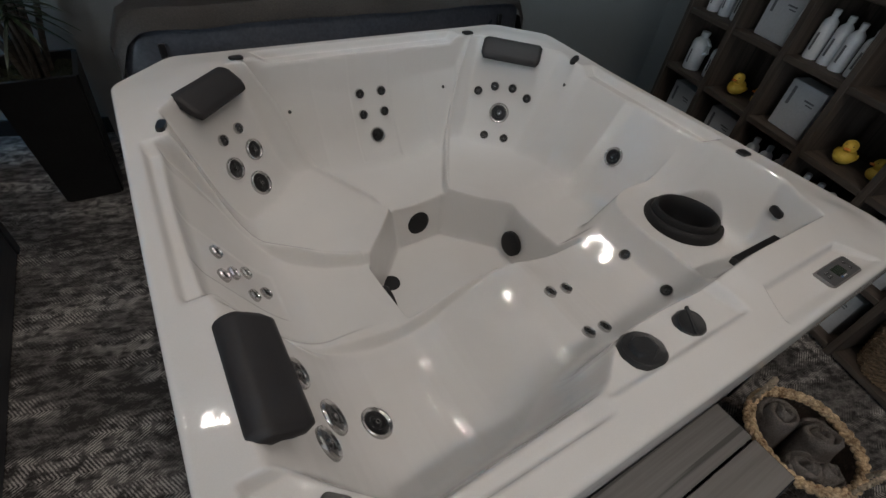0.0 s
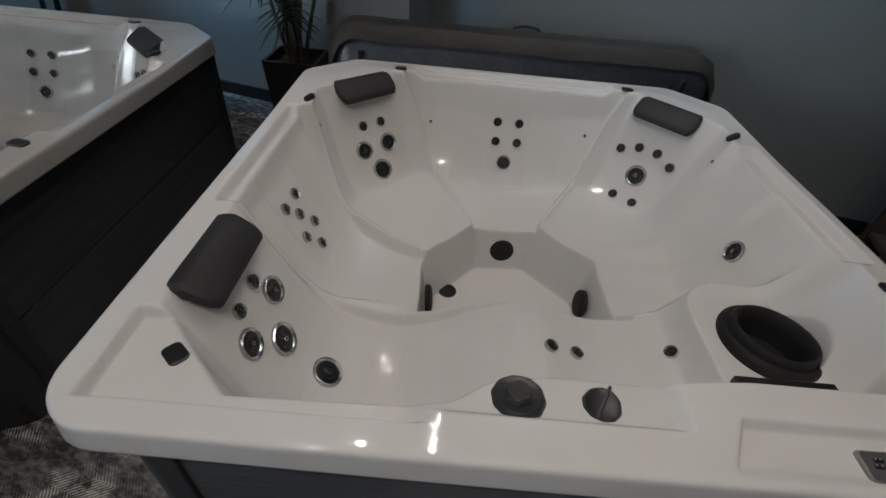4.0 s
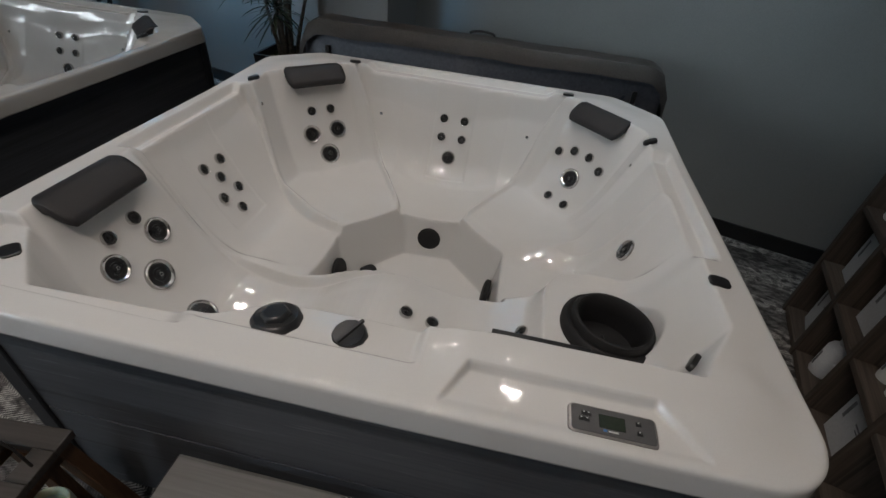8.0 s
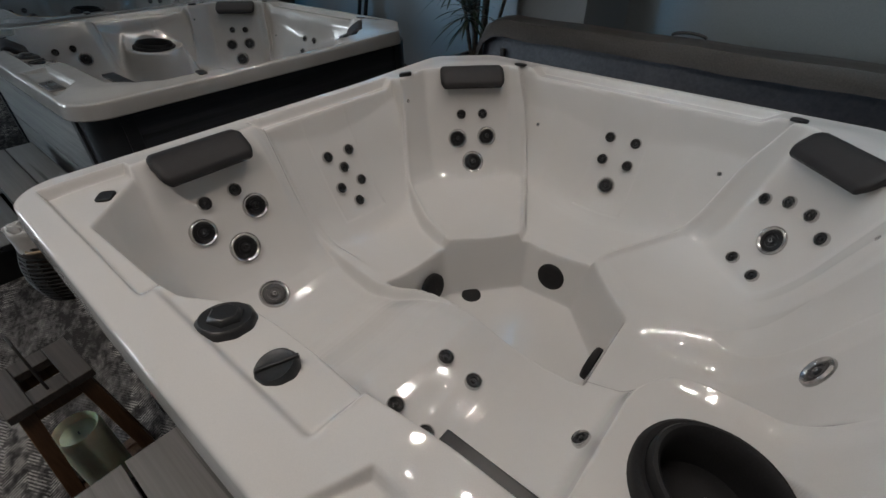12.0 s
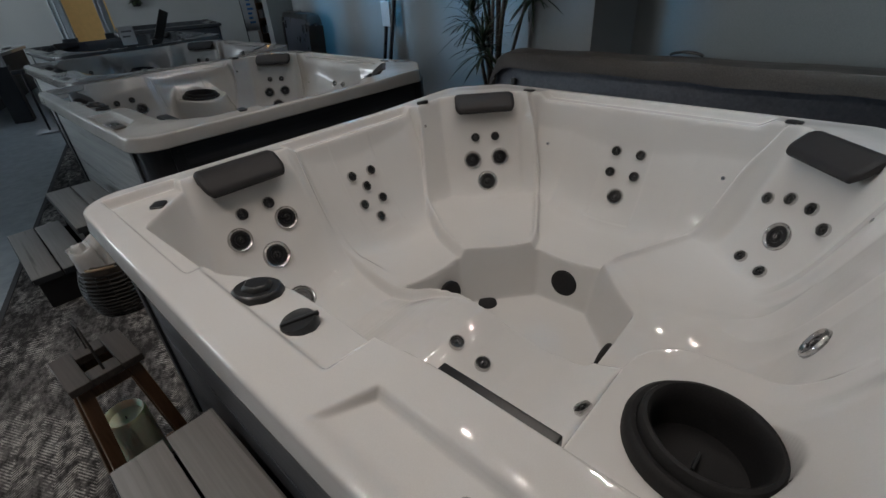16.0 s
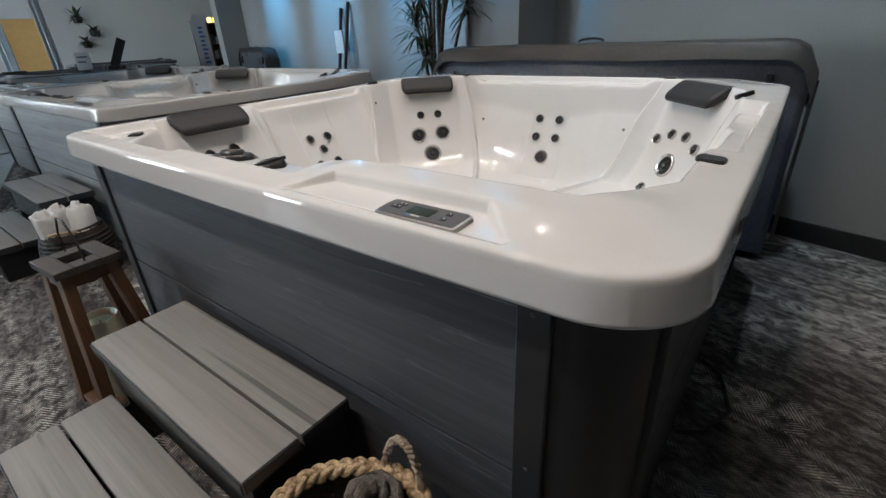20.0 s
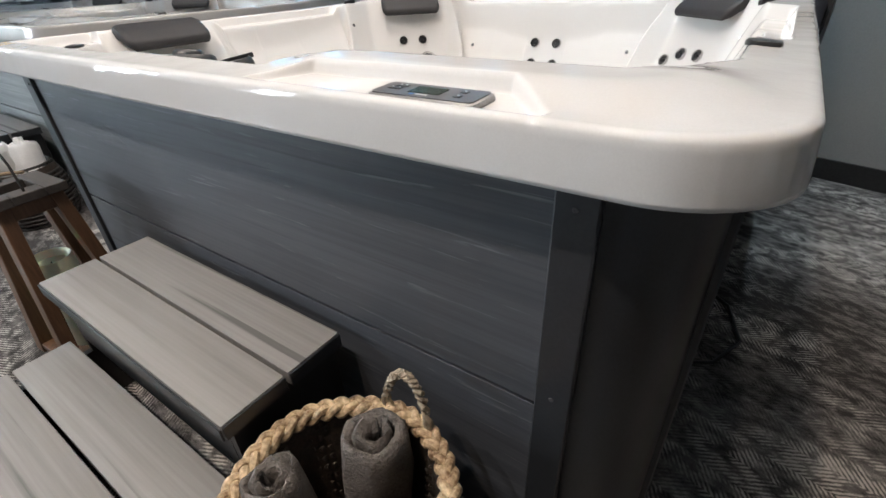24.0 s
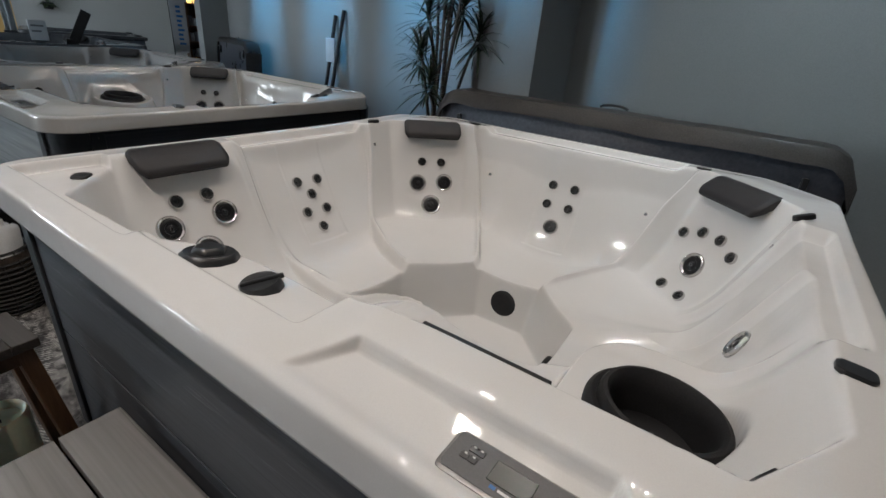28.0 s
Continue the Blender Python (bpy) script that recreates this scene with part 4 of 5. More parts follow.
def column(u, v, r):
    t = thing("column", ROOM @ pose(u, v, -0.008), "slim white painted steel column", "column", "columns of the hall", "structure")
    bm = bmesh.new()
    for a, b in (((-r, -r, 0), (r, -r + 0.03, 4.0)), ((-r, r - 0.03, 0), (r, r, 4.0)), ((-0.015, -r + 0.03, 0), (0.015, r - 0.03, 4.0))):
        box(bm, a, b, 0.004, 1)
    part("shaft", bm, STEEL, t)
    part("base_sleeve", boxed((-r - 0.03, -r - 0.03, 0), (r + 0.03, r + 0.03, 0.75), 0.01, 1), CORNER, t, "dark sleeve round the column's foot")
    part("conduit", tube(bmesh.new(), [(r + 0.02, 0, 0.75), (r + 0.02, 0, 4.0)], 0.018), STEEL, t)


column(-7.90, -2.76, 0.085)
column(-12.9, -2.30, 0.11)
column(-13.7, -1.52, 0.10)


def track_head(eye, aim, top=4.0):
    """A ceiling spot with its stem and can."""
    t = thing("track_light", Matrix.Translation(room(*eye)), "small black ceiling spot, lit", "spotlight", "ceiling spots")
    d = (room(*aim) - room(*eye)).normalized()
    back = -d * 0.02
    part("can", tube(bmesh.new(), [back - d * 0.15, back - d * 0.012], [0.045, 0.055], 16), BLACK, t)
    part("lamp_face", tube(bmesh.new(), [back - d * 0.012, back - d * 0.006], 0.011, 12), LAMPFACE, t)
    part("stem", tube(bmesh.new(), [back - d * 0.08, (back - d * 0.08) + Vector((0, 0, top - eye[2] - (back - d * 0.08).z))], 0.010, 8), BLACK, t)


for eye, aim in TRACK:
    track_head(eye, aim)
for eye, aim in FAR_TRACK:
    track_head(eye, aim, 2.37 if eye[2] < 2.5 else 4.0)
# Head modelled for the added fill lamp on the back wall.
track_head((0.7, 0.9, 3.2), (0.8, 1.85, 1.3))
for u, v in WASH:
    track_head((u, v, 3.2), (u, 1.85, 1.2))


# ---- steps, lantern and baskets by the tubs ----
def spa_steps(m, label):
    t = thing("spa_steps", m, label, "steps", "steps before the tubs")
    for z, y0, y1 in ((0.400, -1.046, -1.326), (0.205, -1.334, -1.612)):
        mid = (y0 + y1) / 2
        for a, b in ((y0, mid + 0.004), (mid - 0.004, y1)):
            part("tread_board", boxed((-0.411, b, z - 0.034), (0.399, a, z), 0.004, 2), DECK, t)
            for x0, x1 in ((-0.415, -0.4115), (0.3995, 0.403)):
                part("end_cap", boxed((x0, b + 0.001, z - 0.036), (x1, a - 0.001, z - 0.003), 0.001, 1), CORNER, t, "dark end cap")
        part("nosing", boxed((-0.411, y1 - 0.0045, z - 0.036), (0.399, y1 - 0.0005, z - 0.005), 0.001, 1), CORNER, t, "dark edge strip")
    for x0, x1 in ((-0.385, -0.365), (0.365, 0.385)):
        bm = bmesh.new()
        prism(bm, [(-1.055, 0.0), (-1.595, 0.0), (-1.595, 0.168), (-1.308, 0.168), (-1.308, 0.363), (-1.055, 0.363)], x0, x1)
        bmesh.ops.transform(bm, matrix=Matrix(((0, 0, 1, 0), (1, 0, 0, 0), (0, 1, 0, 0), (0, 0, 0, 1))), verts=bm.verts)
        part("side_board", bm, BLACK, t, "black side board")
    part("riser", boxed((-0.363, -1.308, 0.210), (0.363, -1.295, 0.362)), BLACK, t)
    part("riser", boxed((-0.363, -1.597, 0.0), (0.363, -1.585, 0.167)), BLACK, t)


spa_steps(pose(0, 0, 0), "two-tread spa steps with grey composite boards")
spa_steps(pose(NEXT[0] + 0.15, NEXT[1] - 0.03, 0), "two-tread spa steps before the next tub")


def lantern(m):
    t = thing("lantern", m, "tapered walnut floor lantern with a pale candle inside", "lantern")
    hb, ht, H = 0.135, 0.082, 0.545
    for sx in (-1, 1):
        for sy in (-1, 1):
            rings = []
            for z, h in ((0.0, hb), (H, ht)):
                x, y = sx * h, sy * h
                w = 0.048
                rings.append([(x, y, z), (x - sx * w, y, z), (x - sx * w, y - sy * w * 0.75, z), (x, y - sy * w * 0.75, z)])
            bm = bmesh.new()
            loft(bm, rings, True, True, True)
            bmesh.ops.bevel(bm, geom=list(bm.edges), offset=0.002, segments=1, affect="EDGES")
            part("leg", bm, WALNUT, t)
    for z0, z1, h, mat, w in ((H, H + 0.026, ht + 0.014, ASHTOP, 0.056), (0.012, 0.034, hb - 0.006, WALNUT, 0.036), (H - 0.044, H, ht - 0.001, WALNUT, 0.03)):
        for a, b in (((-h, -h), (h, -h + w)), ((-h, h - w), (h, h)), ((-h, -h + w), (-h + w, h - w)), ((h - w, -h + w), (h, h - w))):
            part("rail", boxed((a[0], a[1], z0), (b[0], b[1], z1), 0.002, 1), mat, t)
    part("floor_board", boxed((-hb + 0.03, -hb + 0.03, 0.014), (hb - 0.03, hb - 0.03, 0.026)), WALNUT, t)
    pts = [(-ht * 0.9, 0, H + 0.022), (-ht * 0.8, 0, H + 0.10), (-ht * 0.3, 0, H + 0.155), (ht * 0.3, 0, H + 0.155), (ht * 0.8, 0, H + 0.10), (ht * 0.9, 0, H + 0.022)]
    part("wire_handle", tube(bmesh.new(), pts, 0.0035, 8), WIRE, t, "thin dark wire handle")


lantern(pose(-0.688, -1.225, 0, 0, 0, 4))
c = thing("pillar_candle", pose(-0.684, -1.237, 0.026), "pale green wax pillar candle in the lantern", "candle")
bm = revolve(bmesh.new(), [(0.0005, 0.0), (0.060, 0.0), (0.062, 0.006), (0.062, 0.304), (0.058, 0.315), (0.052, 0.310), (0.048, 0.292), (0.0005, 0.286)], 36)
part("wax", bm, WAX, c)
part("wick", tube(bmesh.new(), [(0, 0, 0.285), (0.002, 0, 0.298)], 0.0018, 6), BLACK, c)


def braid(bm, path, r, turns, strands=2, n=7):
    """Strands that wind round a line."""
    path = [Vector(p) for p in path]
    ln = len(path)
    for s in range(strands):
        pts = []
        for i, p in enumerate(path):
            d = (path[min(i + 1, ln - 1)] - path[max(i - 1, 0)]).normalized()
            side = d.cross(Vector((0, 0, 1)))
            side = side.normalized() if side.length > 1e-4 else Vector((1, 0, 0))
            up = side.cross(d)
            a = 2 * math.pi * (turns * i / (ln - 1) + s / strands)
            pts.append(p + r * 0.62 * (math.cos(a) * side + math.sin(a) * up))
        tube(bm, pts, [r * (0.66 + 0.10 * math.sin(i * 1.7 + s)) for i in range(ln)], n)
    return bm


def towel_bm(r, length, seed):
    """A rolled towel: a thick strip of terry wound in a spiral, soft at its edges, dented and fluffy."""
    rng = random.Random(seed)
    bm = bmesh.new()
    turns, m = 2.3, 84
    lift = [rng.uniform(-0.014, 0.014) for _ in range(9)]
    rows = []
    for i in range(m):
        f = i / (m - 1)
        a = 2 * math.pi * turns * f + seed
        mid = r * (0.10 + 0.76 * f)
        w = r * 0.158 * (1.0 if i < m - 5 else (m - i) / 6)
        q = f * 8
        k = min(7, int(q))
        top = length + (lift[k] + (lift[k + 1] - lift[k]) * (q - k)) + 0.034 * (1 - f * f)
        ring = []
        for rad, z in ((mid - w, 0.0), (mid - w, top * 0.55), (mid - w * 0.95, top - 0.022), (mid - w * 0.55, top - 0.005), (mid, top), (mid + w * 0.55, top - 0.005), (mid + w * 0.95, top - 0.022), (mid + w * 1.1, top * 0.72), (mid + w * 1.15, top * 0.45), (mid + w, 0.0)):
            p = Vector((rad * math.cos(a), rad * math.sin(a), z))
            n = noise.noise_vector(p * 22 + Vector((seed * 3.1, 0, 0)))
            g = noise.noise_vector(p * 75 + Vector((seed, 5, 0)))
            ring.append(p + n * 0.0100 + g * 0.0042)
        rows.append(ring)
    loft(bm, rows, True, True, True)
    return bm


def rolled_towel(m, r, length, seed, mat, label, group):
    t = mesh_object("rolled_towel", towel_bm(r, length, seed), mat, True, 70)
    t.matrix_world = m
    return tagged(t, label, "towel", group)


def seagrass_basket(cx, cy):
    t = thing("seagrass_basket", pose(cx, cy, 0), "round woven basket with pale braided rim and loop handles", "basket")
    R, H = 0.177, 0.340
    for k in range(12):
        z = 0.014 + 0.027 * k
        rad = 0.142 + (R - 0.142) * (z / H) ** 0.7
        ring = [(rad * math.cos(2 * math.pi * i / 64), rad * math.sin(2 * math.pi * i / 64), z + 0.003 * math.sin(i * 2.2 + k)) for i in range(65)]
        part("woven_coil", braid(bmesh.new(), ring, 0.014, 26, 2, 5), DARKWEAVE, t)
    part("basket_wall", revolve(bmesh.new(), [(0.0005, 0.006), (0.136, 0.006), (0.140, 0.02), (R - 0.012, H - 0.01)], 40), DARKWEAVE, t, "dark woven inner wall")
    # a flat plait of three strands
    bm = bmesh.new()
    rng = random.Random(8)
    for k in range(3):
        pts, thick = [], []
        for i in range(313):
            a = 2 * math.pi * i / 312
            q = 13 * a + 2 * math.pi * k / 3
            rad = R + 0.0115 * math.sin(q)
            pts.append((rad * math.cos(a), rad * math.sin(a), H + 0.0075 * math.sin(2 * q) + 0.003 * math.sin(5 * a)))
            thick.append(0.0094 * (1.0 + 0.16 * math.cos(2 * q + 1.2)) + rng.uniform(-0.0004, 0.0004))
        tube(bm, pts, thick, 8)
    part("braided_rim", bm, SEAGRASS, t, "thick pale seagrass braid")
    for a0 in (89, 269):
        pts = []
        for i in range(37):
            f = i / 36
            a = radians(a0) + (f - 0.5) * 0.58
            pts.append(((R + 0.004) * math.cos(a), (R + 0.004) * math.sin(a), H + 0.108 * math.sin(math.pi * f) ** 0.55))
        part("loop_handle", braid(bmesh.new(), pts, 0.0080, 8, 2, 7), SEAGRASS_GREY, t, "greyed braided loop handle")


BX, BY = 0.622, -1.279
seagrass_basket(BX, BY)
for k, (dx, dy, r, ln, tx, ty) in enumerate(((-0.030, 0.082, 0.074, 0.348, -2, 3), (-0.098, -0.022, 0.062, 0.330, 3, -4), (-0.052, -0.094, 0.060, 0.312, 4, -2), (0.070, -0.052, 0.076, 0.318, 3, 4))):
    rolled_towel(pose(BX + dx, BY + dy, 0.012, tx, ty, 40 * k), r, ln, k + 1, TOWEL, "rolled grey terry towel standing in the basket", "grey towels in the basket")

# white towels in a wire basket by the next tub's steps
t = thing("wire_basket", pose(-2.00, -0.950, 0), "round dark wire basket with rope handles", "basket")
for k in range(14):
    z = 0.012 + 0.022 * k
    rad = 0.125 + 0.055 * math.sin(math.pi * min(1, (z + 0.05) / 0.36)) ** 0.8
    ring = [(rad * math.cos(2 * math.pi * i / 40), rad * math.sin(2 * math.pi * i / 40), z) for i in range(41)]
    part("wire_ring", tube(bmesh.new(), ring, 0.0065, 6, False), WIRE, t)
for k in range(16):
    a = 2 * math.pi * k / 16
    pts = [((0.127 + 0.055 * math.sin(math.pi * min(1, (z + 0.05) / 0.36)) ** 0.8) * math.cos(a), (0.127 + 0.055 * math.sin(math.pi * min(1, (z + 0.05) / 0.36)) ** 0.8) * math.sin(a), z) for z in (0.01, 0.08, 0.15, 0.22, 0.30)]
    part("wire_rib", tube(bmesh.new(), pts, 0.004, 6), WIRE, t)
part("basket_lining", revolve(bmesh.new(), [(0.0005, 0.006), (0.120, 0.008), (0.160, 0.09), (0.168, 0.17), (0.150, 0.29)], 32), DARKWEAVE, t, "dark lining")
for a0 in (150, 330):
    pts = [((0.160 + 0.035 * math.sin(math.pi * f)) * math.cos(radians(a0) + (f - 0.5) * 0.8), (0.160 + 0.035 * math.sin(math.pi * f)) * math.sin(radians(a0) + (f - 0.5) * 0.8), 0.30 + 0.02 * math.sin(math.pi * f)) for f in (i / 10 for i in range(11))]
    part("rope_handle", tube(bmesh.new(), pts, 0.008, 8), ROPE, t)
for k, (dx, dy, tx) in enumerate(((-0.055, 0.02, 8), (0.065, 0.02, -8), (0.0, -0.075, 5))):
    rolled_towel(pose(-2.00 + dx, -0.950 + dy, 0.012, tx, 6 - 6 * k, 50 * k), 0.068, 0.385, k + 11, WHITETOWEL, "rolled white terry towel standing in the wire basket", "white towels in the wire basket")

# brown basket in the lowest shelf cell
t = thing("woven_basket", ROOM @ pose(1.962, -0.843, 0.047) @ Matrix.Scale(0.84, 4), "brown woven basket in the lowest shelf cell", "basket")
for k in range(9):
    z = 0.016 + 0.030 * k
    rad = 0.15 + 0.05 * (z / 0.3)
    ring = [(rad * math.cos(2 * math.pi * i / 56), rad * math.sin(2 * math.pi * i / 56), z) for i in range(57)]
    part("woven_coil", braid(bmesh.new(), ring, 0.016, 20, 2, 5), BROWNWEAVE, t)
part("basket_wall", revolve(bmesh.new(), [(0.0005, 0.006), (0.146, 0.008), (0.19, 0.27)], 36), DARKWEAVE, t, "dark inner wall")


# ---- folded cover on its lifter behind the tub ----
def half_slab(length, y0, y1):
    """A foam slab on edge with rounded upper corners."""
    o = rounded(-length / 2, -0.4, length / 2, 1.05, 0.15, 7)
    o = [(x, max(z, 0.03)) for x, z in o]
    bm = bmesh.new()
    loft(bm, [[(x * k, y, 0.5 + (z - 0.5) * k) for x, z in o] for k, y in ((0.975, y0), (1.0, y0 + 0.02), (1.0, y1 - 0.02), (0.975, y1))], True, True, True)
    return bm


def tub_cover(m, length, label):
    t = thing("tub_cover", m, label, "tub cover", "tub covers")
    rng = random.Random(5)
    n = 40
    # two folded foam halves, standing on edge; the hinge is at the top
    for y0, y1, name in ((-0.095, -0.004, "front_half"), (0.004, 0.095, "rear_half")):
        bm = half_slab(length, y0, y1)
        part(name, bm, UNDER, t, "slate vinyl underside of the folded cover")
    # vinyl hood that hangs over the fold with a wavy hem
    rings = []
    for i in range(n + 1):
        f = i / n
        x = (f - 0.5) * (length + 0.04)
        near = min(f, 1 - f) * length
        sag = 0.15 * (1 - math.sqrt(max(0.0, 1 - (1 - min(1, near / 0.16)) ** 2)))
        hem = 0.070 + 0.003 * math.sin(f * 13) + 0.002 * math.sin(f * 43 + 1) + 0.03 * max(0, 1 - near / 0.10)
        w = 0.110 + 0.003 * math.sin(f * 11)
        top = 1.075 - sag + 0.002 * math.sin(f * 27)
        rings.append([(x, -w - 0.024, top - 0.014 - hem), (x, -w - 0.016, top - 0.018 - hem * 0.5), (x, -w - 0.003, top - 0.018), (x, -w * 0.93, top - 0.004), (x, -w * 0.4, top + 0.004), (x, 0.02, top + 0.010), (x, w * 0.32, top + 0.006), (x, w * 0.9, top - 0.014), (x, w + 0.006, top - 0.05), (x, w + 0.012, top - 0.18)])
    bm = bmesh.new()
    loft(bm, rings, False)
    bmesh.ops.solidify(bm, geom=list(bm.faces), thickness=0.006)
    part("vinyl_hood", bm, VINYL, t, "grey-brown vinyl flap with a wavy hem")
    for s in (-1, 1):
        bm = bmesh.new()
        x = s * (length / 2 + 0.012)
        loft(bm, [[(x + s * 0.020 * math.sin(k * 0.9) ** 2, y, z) for k, y in enumerate((-0.13, -0.07, 0.0, 0.07, 0.125))] for z in (0.12, 0.35, 0.6, 0.8, 0.90)], False)
        bmesh.ops.solidify(bm, geom=list(bm.faces), thickness=0.006)
        part("end_flap", bm, VINYL, t)
        part("strap", boxed((s * (length / 2 - 0.16) - 0.014, -0.118, 0.80), (s * (length / 2 - 0.16) + 0.014, -0.098, 0.93), 0.004, 1), BLACK, t, "black strap with buckle")
        part("buckle", boxed((s * (length / 2 - 0.16) - 0.020, -0.128, 0.82), (s * (length / 2 - 0.16) + 0.020, -0.116, 0.865), 0.005, 2), KNOB, t)
    pts = [(-0.075 + 0.15 * f, 0.0, 1.092 + 0.016 * math.sin(math.pi * f) ** 0.5) for f in (i / 12 for i in range(13))]
    part("carry_handle", tube(bmesh.new(), pts, 0.007, 8), BLACK, t, "black webbing carry handle")


tub_cover(pose(0.06, 1.235, 0, -3, 0, 0.0), 2.15, "folded grey-brown vinyl tub cover standing behind the tub")
tub_cover(ROOM @ pose(-7.85, 1.52, 0, -3, 0, 0), 1.6, "folded dark tub cover standing against the back wall")


# ---- plant ----
def dracaena(m):
    t = thing("dracaena_plant", m, "tall dracaena with thin canes and spiky leaf tufts", "plant")
    rng = random.Random(11)
    canes = [((0.02, 0.02), (0.10, 0.05, 0.98), 30), ((-0.04, -0.02), (-0.13, -0.02, 0.62), 34), ((0.05, -0.03), (0.19, -0.08, 1.25), 30), ((-0.01, 0.05), (-0.03, 0.10, 1.42), 32), ((-0.02, 0.0), (-0.15, 0.04, 0.90), 34), ((0.01, 0.02), (0.02, 0.03, 1.08), 34), ((-0.01, -0.02), (0.07, -0.05, 1.52), 34), ((0.06, 0.04), (0.20, 0.08, 0.80), 30), ((0.0, -0.04), (0.04, -0.12, 0.45), 24), ((0.03, 0.0), (0.12, 0.0, 1.75), 32), ((-0.03, 0.03), (-0.16, 0.10, 1.22), 30)]
    for (x, y), (dx, dy, h), count in canes:
        pts = []
        for i in range(7):
            f = i / 6
            pts.append((x + dx * f ** 1.5 + 0.012 * math.sin(5 * f + x * 90), y + dy * f ** 1.5, h * f))
        part("cane", tube(bmesh.new(), pts, [0.015 - 0.006 * i / 6 for i in range(7)], 8), CANE, t)
        top = Vector(pts[-1])
        bm = bmesh.new()
        for k in range(count + 28):
            f = k / (count + 28)
            a = 2.4 * k + rng.uniform(-0.3, 0.3)
            lift = 1.3 - 1.75 * f + rng.uniform(-0.3, 0.3)
            ln = rng.uniform(0.17, 0.31)
            base = top - Vector((0, 0, 0.13 * f))
            out = Vector((math.cos(a), math.sin(a), 0))
            side = Vector((-math.sin(a), math.cos(a), 0))
            rows = []
            for j in range(6):
                s = j / 5
                rise = ln * (s * math.sin(lift) - 0.42 * s * s * (0.4 + 0.6 * math.cos(lift)))
                p = base + out * (ln * s * math.cos(lift * (1 - 0.3 * s))) + Vector((0, 0, rise))
                w = 0.0115 * (1 - s) ** 0.6 * (0.55 + s) + 0.0006
                rows.append([p - side * w, p + Vector((0, 0, -0.25 * w)), p + side * w])
            loft(bm, rows, False)
        part("leaf_tuft", bm, LEAF, t, "tuft of narrow arching leaves")


pot = thing("planter", pose(-1.405, 1.705, 0), "tall square black planter with moss", "planter")
bm = bmesh.new()
ht, hb = 0.178, 0.135
loft(bm, [[(-a, -a, z), (a, -a, z), (a, a, z), (-a, a, z)] for a, z in ((hb, 0.0), (ht, 0.70), (ht - 0.022, 0.70), (ht - 0.030, 0.62))], True, True, False)
bmesh.ops.bevel(bm, geom=[e for e in bm.edges if abs((e.verts[0].co - e.verts[1].co).z) > 0.3], offset=0.012, segments=2, affect="EDGES")
part("pot_body", bm, POT, pot)
bm = bmesh.new()
rng = random.Random(3)
n = 14
grid = [[bm.verts.new(((i / (n - 1) - 0.5) * 0.30, (j / (n - 1) - 0.5) * 0.30, 0.645 + rng.uniform(-0.012, 0.028))) for i in range(n)] for j in range(n)]
for j in range(n - 1):
    for i in range(n - 1):
        bm.faces.new((grid[j][i], grid[j][i + 1], grid[j + 1][i + 1], grid[j + 1][i]))
part("moss", bm, SOIL, pot, "lumpy dark moss")
dracaena(pose(-1.405, 1.705, 0.64))

# ---- open shelves with goods ----
SH_U, SH_D = 1.80, 0.36
cols = [1.22 - 0.375 * k for k in range(8)]
rows_z = [0.03 + 0.338 * k for k in range(7)]
shelf = thing("shelf_unit", ROOM, "tall weathered wood cube shelf against the side wall", "shelf unit")
for v in cols:
    part("upright", boxed((SH_U, v - 0.018, 0), (SH_U + SH_D, v + 0.018, rows_z[-1] + 0.03), 0.003, 1), SHELFUP, shelf)
for z in rows_z:
    for v0, v1 in zip(cols[1:], cols):
        part("shelf_board", boxed((SH_U + 0.006, v0 + 0.019, z - 0.016), (SH_U + SH_D, v1 - 0.019, z + 0.016), 0.003, 1), SHELFWOOD, shelf)
part("back_board", boxed((SH_U + SH_D + 0.001, cols[-1], 0.02), (SH_U + SH_D + 0.012, cols[0], rows_z[-1])), SHELFUP, shelf, "dark back board")


def bottle(u, v, z, h, r, handle=False):
    t = thing("bottle", ROOM @ pose(u, v, z), "white plastic bottle with grey printing", "bottle", "bottles on the shelves")
    bm = revolve(bmesh.new(), [(0.0005, 0), (r * 0.94, 0), (r, 0.008), (r, h * 0.70), (r * 0.86, h * 0.79), (r * 0.42, h * 0.86), (r * 0.40, h * 0.90)], 20)
    part("bottle_body", bm, BOTTLE, t)
    part("bottle_cap", revolve(bmesh.new(), [(r * 0.46, h * 0.89), (r * 0.48, h), (r * 0.40, h * 1.01), (0.0005, h * 1.01)], 16), BOTTLE, t)
    part("print_bar", boxed((-r - 0.0015, -0.005, h * 0.18), (-r * 0.97, 0.005, h * 0.55)), GREYPRINT, t)
    if handle:
        part("grip", tube(bmesh.new(), [(0, -r * 0.9, h * 0.45), (0, -r * 1.45, h * 0.55), (0, -r * 1.45, h * 0.72), (0, -r * 0.7, h * 0.82)], 0.011, 8), BOTTLE, t)


